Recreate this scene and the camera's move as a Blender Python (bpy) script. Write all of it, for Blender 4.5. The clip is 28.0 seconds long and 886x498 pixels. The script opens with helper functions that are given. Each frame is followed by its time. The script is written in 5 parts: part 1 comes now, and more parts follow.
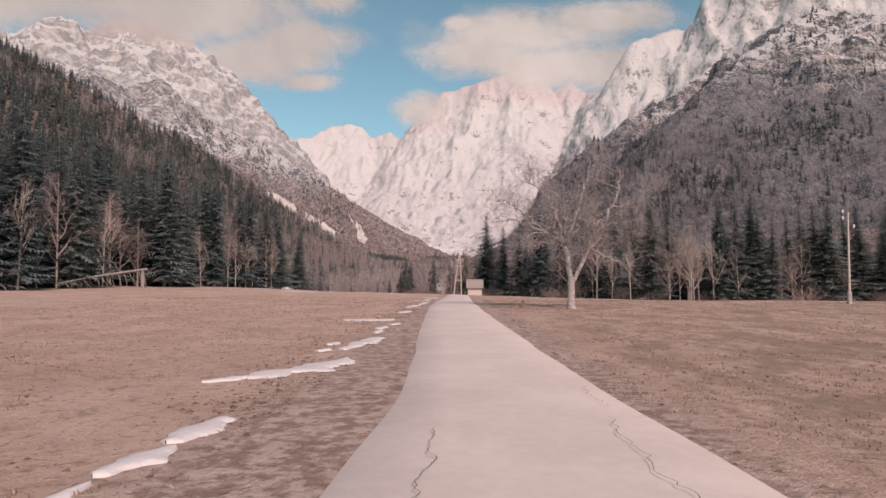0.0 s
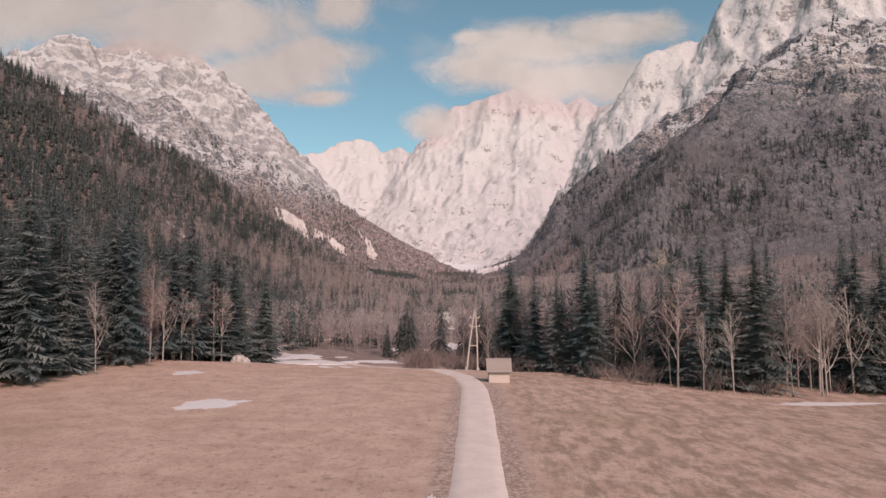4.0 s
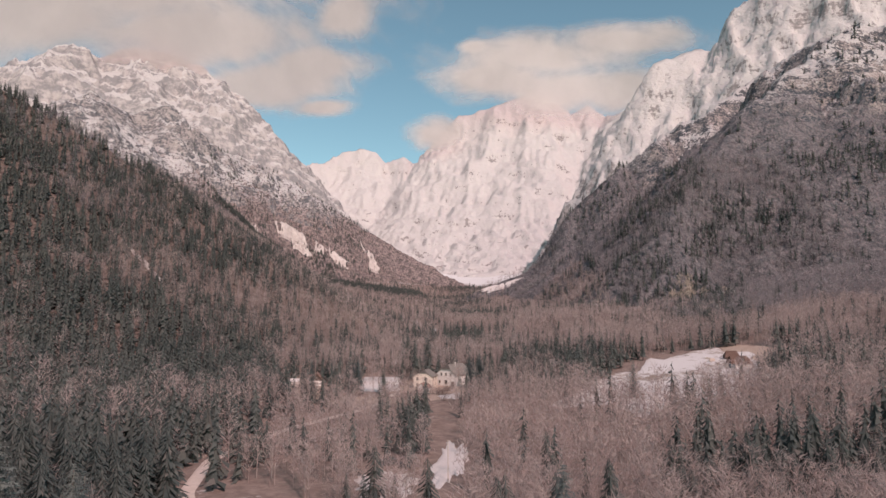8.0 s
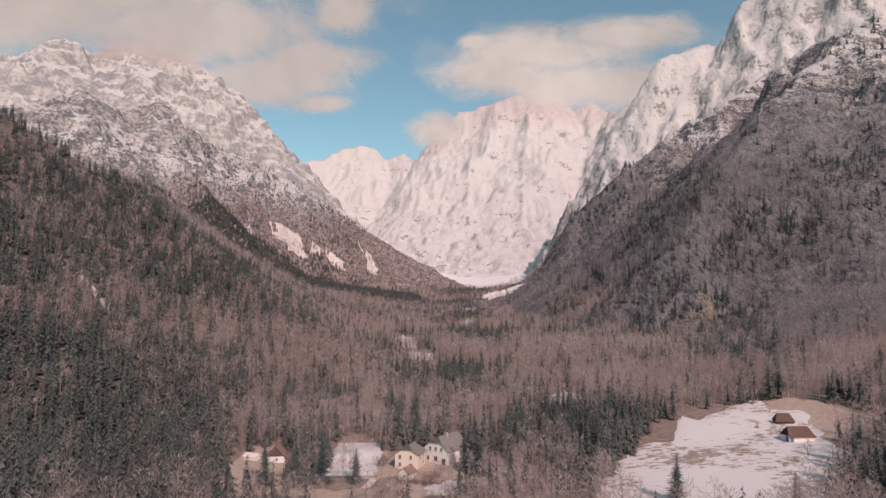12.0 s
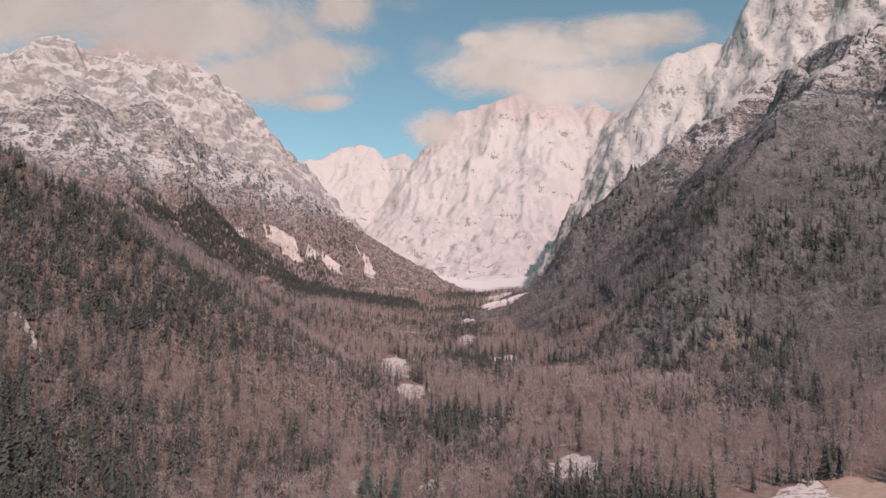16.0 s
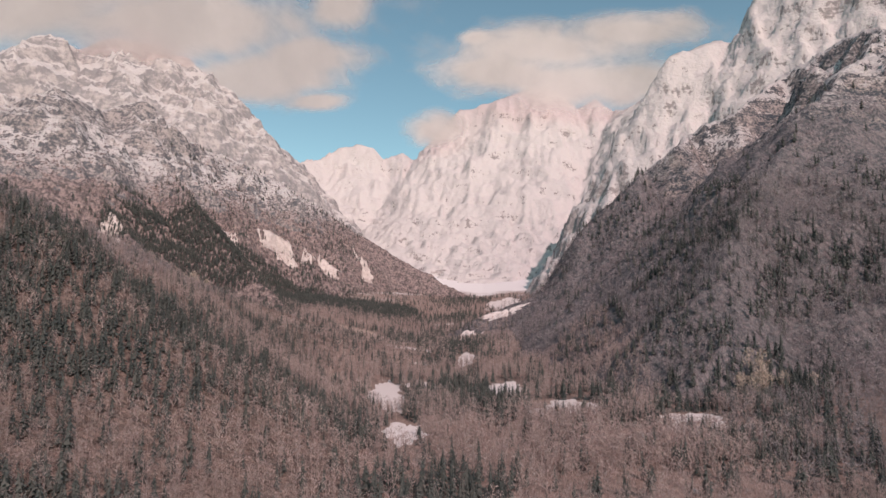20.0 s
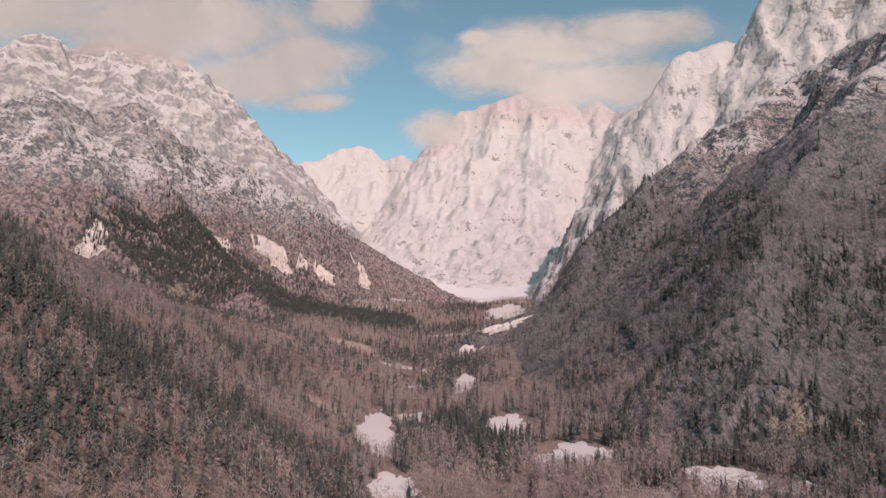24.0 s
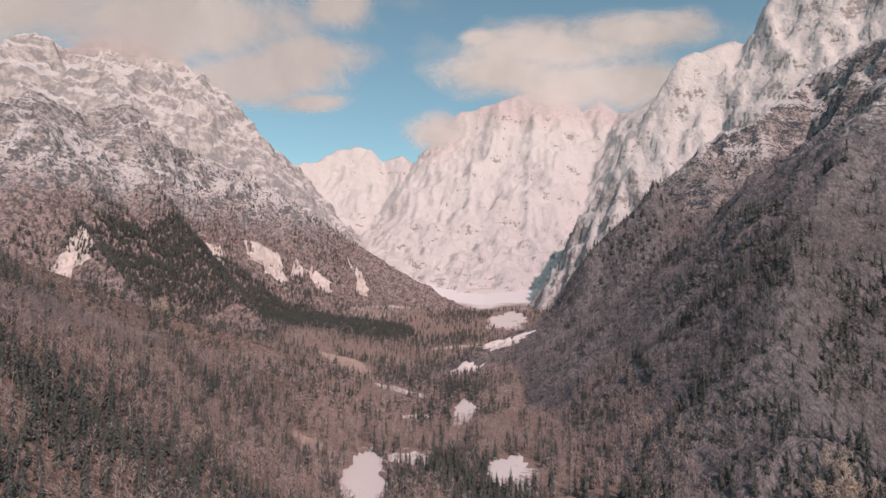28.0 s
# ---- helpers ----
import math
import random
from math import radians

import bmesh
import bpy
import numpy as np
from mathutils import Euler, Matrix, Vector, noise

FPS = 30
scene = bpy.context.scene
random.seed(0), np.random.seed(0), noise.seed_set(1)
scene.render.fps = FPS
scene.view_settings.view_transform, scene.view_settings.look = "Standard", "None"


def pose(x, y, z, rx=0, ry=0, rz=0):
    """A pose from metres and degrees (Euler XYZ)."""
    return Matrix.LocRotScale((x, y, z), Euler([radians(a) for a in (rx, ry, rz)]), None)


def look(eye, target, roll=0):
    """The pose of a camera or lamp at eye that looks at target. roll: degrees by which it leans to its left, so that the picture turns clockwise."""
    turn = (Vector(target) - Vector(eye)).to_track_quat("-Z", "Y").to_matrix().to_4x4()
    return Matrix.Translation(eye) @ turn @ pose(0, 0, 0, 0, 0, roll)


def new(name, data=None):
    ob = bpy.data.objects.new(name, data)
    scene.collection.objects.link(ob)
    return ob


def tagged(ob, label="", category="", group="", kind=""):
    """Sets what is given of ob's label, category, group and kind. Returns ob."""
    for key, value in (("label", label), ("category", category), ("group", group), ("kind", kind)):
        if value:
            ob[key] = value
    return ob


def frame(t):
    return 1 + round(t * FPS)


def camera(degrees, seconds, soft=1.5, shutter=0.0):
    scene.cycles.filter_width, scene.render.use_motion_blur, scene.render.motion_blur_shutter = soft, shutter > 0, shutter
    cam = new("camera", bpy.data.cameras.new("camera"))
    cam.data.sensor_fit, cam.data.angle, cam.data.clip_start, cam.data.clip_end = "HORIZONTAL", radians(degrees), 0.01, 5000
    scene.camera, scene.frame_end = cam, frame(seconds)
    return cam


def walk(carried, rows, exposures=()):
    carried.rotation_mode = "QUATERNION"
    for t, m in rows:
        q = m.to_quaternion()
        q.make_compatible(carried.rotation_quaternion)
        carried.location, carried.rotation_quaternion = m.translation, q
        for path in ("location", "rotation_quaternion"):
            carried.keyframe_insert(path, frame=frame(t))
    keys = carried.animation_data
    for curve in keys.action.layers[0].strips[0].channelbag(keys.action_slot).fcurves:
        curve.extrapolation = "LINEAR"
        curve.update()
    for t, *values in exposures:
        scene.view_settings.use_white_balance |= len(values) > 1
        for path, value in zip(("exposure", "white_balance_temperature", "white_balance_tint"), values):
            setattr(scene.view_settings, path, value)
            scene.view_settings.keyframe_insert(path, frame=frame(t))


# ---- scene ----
cam = camera(69.86, 28.0)
PATH = [
    (0, (-0.00, 0.00, 0.98), (-2.50, 99.76, 7.47), -0.05),
    (1, (-0.35, 6.10, 1.89), (-3.25, 105.80, 8.98), -0.02),
    (2, (-0.57, 12.97, 3.71), (-3.87, 112.65, 11.04), -0.03),
    (3, (-0.71, 23.97, 6.44), (-4.50, 123.58, 14.36), -0.10),
    (3.5, (-0.70, 30.59, 8.10), (-4.72, 130.16, 16.40), -0.12),
    (5.5, (-0.44, 61.05, 17.40), (-5.04, 160.47, 27.11), -0.25),
    (6, (-0.49, 68.94, 20.57), (-5.15, 168.34, 30.43), -0.16),
    (7, (-0.61, 84.06, 26.74), (-5.42, 183.44, 36.77), -0.14),
    (8, (-0.61, 98.17, 32.29), (-5.59, 197.53, 42.40), -0.08),
    (9, (-0.34, 112.82, 38.24), (-5.42, 212.18, 48.30), -0.11),
    (10, (0.26, 127.13, 44.23), (-4.88, 226.50, 54.11), -0.12),
    (11, (0.85, 140.79, 50.16), (-4.31, 240.19, 59.76), -0.07),
    (12, (1.17, 153.66, 57.10), (-3.98, 253.09, 66.47), -0.05),
    (12.5, (1.34, 159.89, 60.53), (-3.81, 259.33, 69.80), -0.07),
    (14.5, (2.21, 186.68, 72.63), (-2.91, 286.13, 81.78), 0.02),
    (15, (2.55, 193.00, 75.63), (-2.60, 292.45, 84.74), 0.06),
    (16, (3.24, 206.47, 81.47), (-2.00, 305.93, 90.46), 0.09),
    (17, (3.84, 219.50, 87.12), (-1.47, 318.96, 95.99), 0.06),
    (18, (4.23, 232.44, 92.60), (-1.12, 331.91, 101.43), 0.08),
    (19, (4.34, 246.09, 98.27), (-1.00, 345.55, 107.14), 0.06),
    (20, (4.27, 260.22, 104.03), (-1.08, 359.69, 112.81), 0.04),
    (21, (4.22, 273.53, 109.74), (-1.15, 373.00, 118.47), 0.01),
    (21.5, (4.24, 280.11, 112.66), (-1.12, 379.58, 121.40), 0.01),
    (23.5, (4.87, 304.99, 123.49), (-0.51, 404.46, 132.26), 0.07),
    (24, (5.07, 311.39, 126.78), (-0.32, 410.86, 135.52), 0.14),
    (25, (5.43, 324.44, 133.42), (-0.01, 423.92, 142.09), 0.15),
    (26, (5.62, 338.15, 139.54), (0.13, 437.61, 148.27), 0.21),
    (27, (5.70, 351.42, 145.55), (0.15, 450.88, 154.27), 0.25),
    (28, (5.74, 364.41, 151.42), (0.20, 463.88, 160.10), 0.25),
]
walk(cam, [(t, look(eye, target, roll)) for t, eye, target, roll in PATH], [(0, 0.1, 7200, 28), (28, 0.1, 7200, 28)])

# ---- world, sun, exposure ----
SUN_DIR = Vector((0.36, -0.72, 0.62)).normalized()
world = bpy.data.worlds.new("sky_world")
world.use_nodes = True
scene.world = world
wn = world.node_tree.nodes
sky = wn.new("ShaderNodeTexSky")
sky.sky_type = "NISHITA"
sky.sun_disc = False
sky.sun_elevation = math.asin(SUN_DIR.z)
sky.sun_rotation = math.atan2(SUN_DIR.x, SUN_DIR.y)
sky.altitude = 700
sky.air_density, sky.dust_density, sky.ozone_density = 0.9, 1.6, 0.5
wn["Background"].inputs["Strength"].default_value = 0.15
tint = wn.new("ShaderNodeMix")
tint.data_type, tint.blend_type = "RGBA", "MULTIPLY"
tint.inputs[0].default_value = 1.0
tint.inputs[7].default_value = (0.70, 1.02, 0.82, 1)
world.node_tree.links.new(sky.outputs[0], tint.inputs[6])
world.node_tree.links.new(tint.outputs[2], wn["Background"].inputs["Color"])
sun = new("sun", bpy.data.lights.new("sun", "SUN"))
sun.data.energy, sun.data.angle, sun.data.color = 3.1, radians(0.6), (1.0, 0.79, 0.775)
sun.matrix_world = look(SUN_DIR * 500, (0, 0, 0))

# ---- terrain ----
LAT = np.random.RandomState(7).rand(257, 257)


def vnoise(x, y, seed=0):
    """Smooth lattice noise, 0 to 1."""
    x, y = np.asarray(x, float) + seed * 17.3, np.asarray(y, float) + seed * 31.7
    i, j = np.floor(x).astype(int), np.floor(y).astype(int)
    u, v = x - i, y - j
    u, v = u * u * (3 - 2 * u), v * v * (3 - 2 * v)
    i0, j0, i1, j1 = i % 256, j % 256, (i + 1) % 256, (j + 1) % 256
    return (LAT[i0, j0] * (1 - u) + LAT[i1, j0] * u) * (1 - v) + (LAT[i0, j1] * (1 - u) + LAT[i1, j1] * u) * v


def fbm(x, y, size, octaves=4, seed=0, ridged=False):
    out, amp, total = 0.0, 1.0, 0.0
    for k in range(octaves):
        n = vnoise(x / size * 2 ** k, y / size * 2 ** k, seed + k)
        out = out + amp * ((1 - abs(2 * n - 1)) ** 1.5 if ridged else n)
        total += amp
        amp *= 0.52
    return out / total


def smooth(a, b, v):
    t = np.clip((np.asarray(v, float) - a) / float(b - a), 0, 1)
    return t * t * (3 - 2 * t)


def floor_z(x, y):
    """The valley floor."""
    x, y = np.asarray(x, float), np.asarray(y, float)
    mid = np.interp(y, [-600, 8, 16, 22, 28, 34, 40, 50, 100, 122, 138, 165, 200, 300, 412, 540, 680, 850, 924, 1153, 1481, 2000, 2600, 3300, 3900, 4800],
                    [-0.6, -0.6, -0.57, -0.47, -0.32, -0.17, -0.06, 0, 0.2, 0.1, -0.3, -3, -5, -4.5, -1.8, 5.5, 16, 22, 24, 41, 45, 81, 137, 242, 395, 670])
    axis = np.interp(y, [0, 400, 1000, 1500, 2600, 4000], [0, 0, -60, -30, 0, 50])
    dx = x - axis
    near = 1 - smooth(170, 300, y)
    z = mid - near * 0.028 * np.clip(x, -90, 90) * smooth(20, 110, y)
    z = z + (1 - near) * 0.085 * np.clip(dx - 20, 0, 180) + (1 - near) * 0.05 * np.clip(-dx - 70, 0, 400)
    z = z + 0.2 * np.clip(x - 190, 0, 900) * (1 - smooth(1500, 2500, y)) + 0.1 * np.clip(-x - 130, 0, 900)
    bump = smooth(5, 40, abs(x)) + smooth(150, 220, y)
    return z + (fbm(x, y, 60, 3, 3) - 0.5) * 1.6 * np.clip(bump, 0, 1) + (fbm(x, y, 9, 2, 5) - 0.5) * 0.25 * smooth(2.5, 6, abs(x))


def ridge(x, y, crest, reach, power=1.15, rough=0.10, grain=160, seed=0, jag=0.0, back=None, rib=0.0, strata=0.0, calm=None):
    """Height of a mountain whose crest runs through the points given. reach: how far its foot lies out, in crest heights (back: on the far side).
    rib: gullies and buttresses that run down from the crest; strata: broken tilted ledges; calm: heights between which smooth wooded ground turns rugged."""
    back = back or reach
    best = np.full(np.shape(x), -400.0)
    dist = np.full(np.shape(x), 1e6)
    along = np.zeros(np.shape(x))
    wx = x + (fbm(x, y, grain * 1.3, 3, seed + 3) - 0.5) * grain * 0.6
    wy = y + (fbm(x, y, grain * 1.3, 3, seed + 5) - 0.5) * grain * 0.6
    run = 0.0
    for (ax, ay, az), (bx, by, bz) in zip(crest, crest[1:]):
        ux, uy = bx - ax, by - ay
        ln = math.hypot(ux, uy)
        t = np.clip(((x - ax) * ux + (y - ay) * uy) / (ln * ln), 0, 1)
        cx, cy = ax + t * ux, ay + t * uy
        d = np.hypot(x - cx, y - cy)
        zc = az + t * (bz - az)
        side = smooth(-0.25, 0.35, (y - cy) / (d + 1e-6))
        w = np.clip(1 - d / (zc * (reach + (back - reach) * side)), 0, 1)
        h = np.where(w > 0, zc * w ** power, -400.0 - d * 0.01)
        free = np.clip(((wx - ax) * ux + (wy - ay) * uy) / (ln * ln), -0.3, 1.3)
        along = np.where(h > best, run + free * ln, along)
        dist = np.where(h > best, d, dist)
        best = np.maximum(best, h)
        run += ln
    away = np.clip(dist / 110, 0, 1)
    if calm:
        away = away * (0.22 + 0.78 * smooth(calm[0], calm[1], best))
    high = np.clip(best, 0, 900)
    out = best + (fbm(wx, wy, grain, 6, seed, ridged=True) - 0.50) * rough * high * (0.12 + 0.88 * away)
    out = out + jag * (fbm(wx, wy, 75, 4, seed + 9, ridged=True) - 0.48) * (0.5 + 0.5 * away)
    if rib:
        n = fbm(along + 0.10 * wx, dist * 0.22, grain * 0.9, 5, seed + 14, ridged=True) - 0.5
        out = out + n * rib * np.minimum(high, 500) * np.clip(dist / 160, 0.05, 1) * (away / np.clip(dist / 110, 1e-3, 1))
    if strata:
        tilt = out + 0.30 * x + 0.18 * y
        n = fbm(tilt, (x - y) * 0.12, 46, 4, seed + 12, ridged=True) - 0.5
        out = out + strata * n * away * smooth(90, 260, best)
    return out


HILL = [(-1223, 640, 595), (-854, 660, 436), (-535, 690, 287), (-430, 703, 235), (-317, 690, 168), (-298, 800, 146), (-286, 880, 123), (-252, 990, 94), (-207, 1110, 66), (-188, 1180, 48)]
HILL_BACK = [(-535, 690, 287), (-499, 1000, 208), (-485, 1336, 136), (-366, 1330, 106), (-279, 1330, 80), (-222, 1330, 56)]
LEFT_A = [(-1521, 1850, 632), (-1279, 1900, 645), (-1203, 1977, 734), (-1178, 2150, 717), (-1111, 2244, 768), (-1067, 2350, 713), (-940, 2500, 652), (-751, 2600, 577), (-536, 2650, 431), (-311, 2650, 290), (-86, 2550, 165), (18, 2450, 117)]
LEFT_SPUR = [(-1111, 2244, 759), (-977, 2100, 565), (-815, 1950, 427), (-619, 1768, 276), (-462, 1620, 146), (-327, 1540, 60)]
LEFT_FACE = [(-1212, 1977, 735), (-1110, 1860, 610), (-960, 1730, 440), (-800, 1610, 300), (-640, 1500, 180), (-520, 1440, 110)]
BACK_STEP = [(-330, 3560, 330), (-120, 3480, 470), (80, 3460, 520), (280, 3500, 480), (420, 3560, 380)]
LEFT_B = [(-2513, 2700, 1046), (-2161, 2700, 1064), (-2055, 2750, 1145), (-1982, 2850, 1262), (-1900, 2900, 1316), (-1841, 3000, 1268), (-1710, 3100, 1384), (-1536, 3150, 1361), (-1384, 3200, 1291), (-1275, 3300, 1148), (-1208, 3407, 1051), (-1117, 3550, 997), (-1028, 3800, 929)]
BACK = [(-1228, 3900, 867), (-1085, 4000, 969), (-981, 4150, 1028), (-889, 4230, 1103), (-745, 4257, 1142), (-662, 4257, 1117), (-640, 4260, 1020), (-476, 4260, 1075), (-353, 4270, 1004), (-240, 4250, 1156), (-110, 4240, 1340), (111, 4230, 1402), (368, 4228, 1479), (550, 4228, 1431), (595, 4228, 1295), (744, 4200, 1407), (846, 4100, 1282), (902, 3900, 1252), (1077, 3700, 1348)]
RIGHT_PEAK = [(444, 2350, 504), (496, 2420, 615), (547, 2480, 748), (627, 2500, 882), (697, 2520, 996), (805, 2530, 1031), (963, 2534, 1061), (989, 2534, 1160), (1018, 2500, 1208), (1131, 2450, 1287), (1261, 2300, 1221), (1461, 2200, 1121)]
RIGHT = [(115, 1400, 80), (144, 1480, 142), (184, 1550, 214), (225, 1500, 267), (312, 1500, 344), (380, 1700, 405), (450, 1650, 453), (514, 1800, 515), (613, 1750, 563), (806, 1900, 701), (876, 1800, 740), (859, 1488, 663), (955, 1400, 608), (1199, 1200, 609)]
SPUR = [(859, 1488, 663), (651, 1290, 531), (448, 1115, 367), (317, 980, 236), (219, 843, 129), (145, 770, 35)]
TOE = [(190, 1480, 165), (144, 1470, 136), (60, 1460, 102), (0, 1440, 78), (-40, 1430, 56)]


def hill_h(x, y):
    return np.maximum(ridge(x, y, HILL, 1.75, 1.25, 0.07, 120, 11, back=1.3), ridge(x, y, HILL_BACK, 1.6, 1.2, 0.05, 120, 11, back=0.62))


def front_h(x, y):
    a = np.maximum(ridge(x, y, LEFT_A, 1.25, 1.2, 0.22, 230, 21, 46, rib=0.18, strata=30), ridge(x, y, LEFT_SPUR, 0.9, 1.1, 0.16, 200, 23, 34, rib=0.14, strata=20))
    return np.maximum(a, ridge(x, y, LEFT_FACE, 0.85, 1.05, 0.24, 180, 25, 54, rib=0.16, strata=34))


def dome_h(x, y):
    return ridge(x, y, LEFT_B, 0.95, 1.1, 0.26, 300, 22, 60, rib=0.14, strata=40)


def left_h(x, y):
    return np.maximum(front_h(x, y), dome_h(x, y))


def back_h(x, y):
    a = ridge(x, y, BACK, 1.28, 1.85, 0.16, 330, 31, 52, rib=0.0, strata=44)
    return np.maximum(a, ridge(x, y, BACK_STEP, 1.1, 1.4, 0.30, 170, 35, 62, strata=44))


def peak_h(x, y):
    return ridge(x, y, RIGHT_PEAK, 0.64, 1.2, 0.17, 240, 41, 70, rib=0.03, strata=60)


def right_h(x, y):
    toe = ridge(x, y, TOE, 1.9, 1.25, 0.08, 120, 53)
    return np.maximum(toe, np.maximum(ridge(x, y, RIGHT, 0.72, 1.05, 0.20, 150, 51, 55, rib=0.13, strata=46, calm=(120, 330)), ridge(x, y, SPUR, 1.25, 1.15, 0.22, 150, 52, 52, rib=0.14, strata=44, calm=(150, 380))))


def land_z(x, y):
    return np.maximum.reduce([floor_z(x, y), hill_h(x, y), left_h(x, y), right_h(x, y)])


# ---- end of terrain ----

# ---- materials ----
class Nodes:
    """A short way to write node materials."""

    def __init__(self, name):
        self.mat = bpy.data.materials.new(name)
        self.mat.use_nodes = True
        self.nt = self.mat.node_tree
        self.bsdf = self.nt.nodes["Principled BSDF"]
        self.out = self.nt.nodes["Material Output"]

    def put(self, sock, v):
        if hasattr(v, "is_linked"):
            self.nt.links.new(v, sock)
        elif isinstance(v, tuple) and len(v) == 3 and sock.type == "RGBA":
            sock.default_value = (*v, 1)
        else:
            sock.default_value = v

    def node(self, kind, out=0, **ins):
        n = self.nt.nodes.new(kind)
        for k, v in ins.items():
            self.put(n.inputs[k.replace("_", " ")] if not k[1:].isdigit() else n.inputs[int(k[1:])], v)
        return n.outputs[out]

    def math(self, op, a, b=0.0, c=0.0):
        n = self.nt.nodes.new("ShaderNodeMath")
        n.operation = op
        for s, v in zip(n.inputs, (a, b, c)):
            self.put(s, v)
        return n.outputs[0]

    def noise(self, scale, detail=4.0, rough=0.55, vec=None, dist=0.0):
        n = self.nt.nodes.new("ShaderNodeTexNoise")
        n.inputs["Scale"].default_value, n.inputs["Detail"].default_value = scale, detail
        n.inputs["Roughness"].default_value, n.inputs["Distortion"].default_value = rough, dist
        self.put(n.inputs["Vector"], vec if vec is not None else self.pos())
        return n.outputs[0]

    def pos(self):
        if not hasattr(self, "_pos"):
            g = self.nt.nodes.new("ShaderNodeNewGeometry")
            self._pos, self._nor, self._island = g.outputs["Position"], g.outputs["Normal"], g.outputs["Random Per Island"]
            s = self.nt.nodes.new("ShaderNodeSeparateXYZ")
            self.nt.links.new(self._pos, s.inputs[0])
            self.px, self.py, self.pz = s.outputs
            s2 = self.nt.nodes.new("ShaderNodeSeparateXYZ")
            self.nt.links.new(self._nor, s2.inputs[0])
            self.nz = s2.outputs[2]
        return self._pos

    def scaled(self, sx, sy, sz):
        n = self.nt.nodes.new("ShaderNodeMapping")
        self.nt.links.new(self.pos(), n.inputs["Vector"])
        n.inputs["Scale"].default_value = (sx, sy, sz)
        return n.outputs[0]

    def tilted(self, sx, sy, sz):
        """Beds of rock that lie aslant."""
        n = self.nt.nodes.new("ShaderNodeMapping")
        self.nt.links.new(self.pos(), n.inputs["Vector"])
        n.inputs["Rotation"].default_value = (0.3, 0.65, 0.2)
        n.inputs["Scale"].default_value = (sx, sy, sz)
        return n.outputs[0]

    def step(self, v, a, b):
        """Rises smoothly from 0 at a to 1 at b."""
        n = self.nt.nodes.new("ShaderNodeMapRange")
        n.interpolation_type = "SMOOTHSTEP"
        self.put(n.inputs["Value"], v)
        self.put(n.inputs["From Min"], a)
        self.put(n.inputs["From Max"], b)
        return n.outputs[0]

    def mix(self, f, a, b):
        n = self.nt.nodes.new("ShaderNodeMix")
        n.data_type = "RGBA"
        self.put(n.inputs["Factor"], f)
        self.put(n.inputs[6], a)
        self.put(n.inputs[7], b)
        return n.outputs[2]

    def done(self, color, rough=0.9, bump=None, strength=0.4, distance=0.05, metal=0.0, spec=0.3):
        self.put(self.bsdf.inputs["Base Color"], color)
        self.put(self.bsdf.inputs["Roughness"], rough)
        self.put(self.bsdf.inputs["Metallic"], metal)
        self.put(self.bsdf.inputs["Specular IOR Level"], spec)
        if bump is not None:
            b = self.node("ShaderNodeBump", Strength=strength, Distance=distance, Height=bump)
            self.put(self.bsdf.inputs["Normal"], b)
        return self.mat


def simple(name, a, b, scale=3.0, rough=0.85, bump=0.3, dist=0.02, metal=0.0, spec=0.3, per_object=0.0):
    """Two colours mottled at two scales, with fine relief."""
    k = Nodes(name)
    co = k.node("ShaderNodeTexCoord", 3)
    n1, n2 = k.noise(scale, 5, 0.6, co), k.noise(scale * 9, 3, 0.6, co)
    f = k.math("ADD", k.math("MULTIPLY", n1, 0.65), k.math("MULTIPLY", n2, 0.35))
    if per_object:
        f = k.math("ADD", f, k.math("MULTIPLY", k.math("SUBTRACT", k.node("ShaderNodeObjectInfo", 5), 0.5), per_object))
    return k.done(k.mix(k.step(f, 0.3, 0.7), a, b), rough, n2, bump, dist, metal, spec)


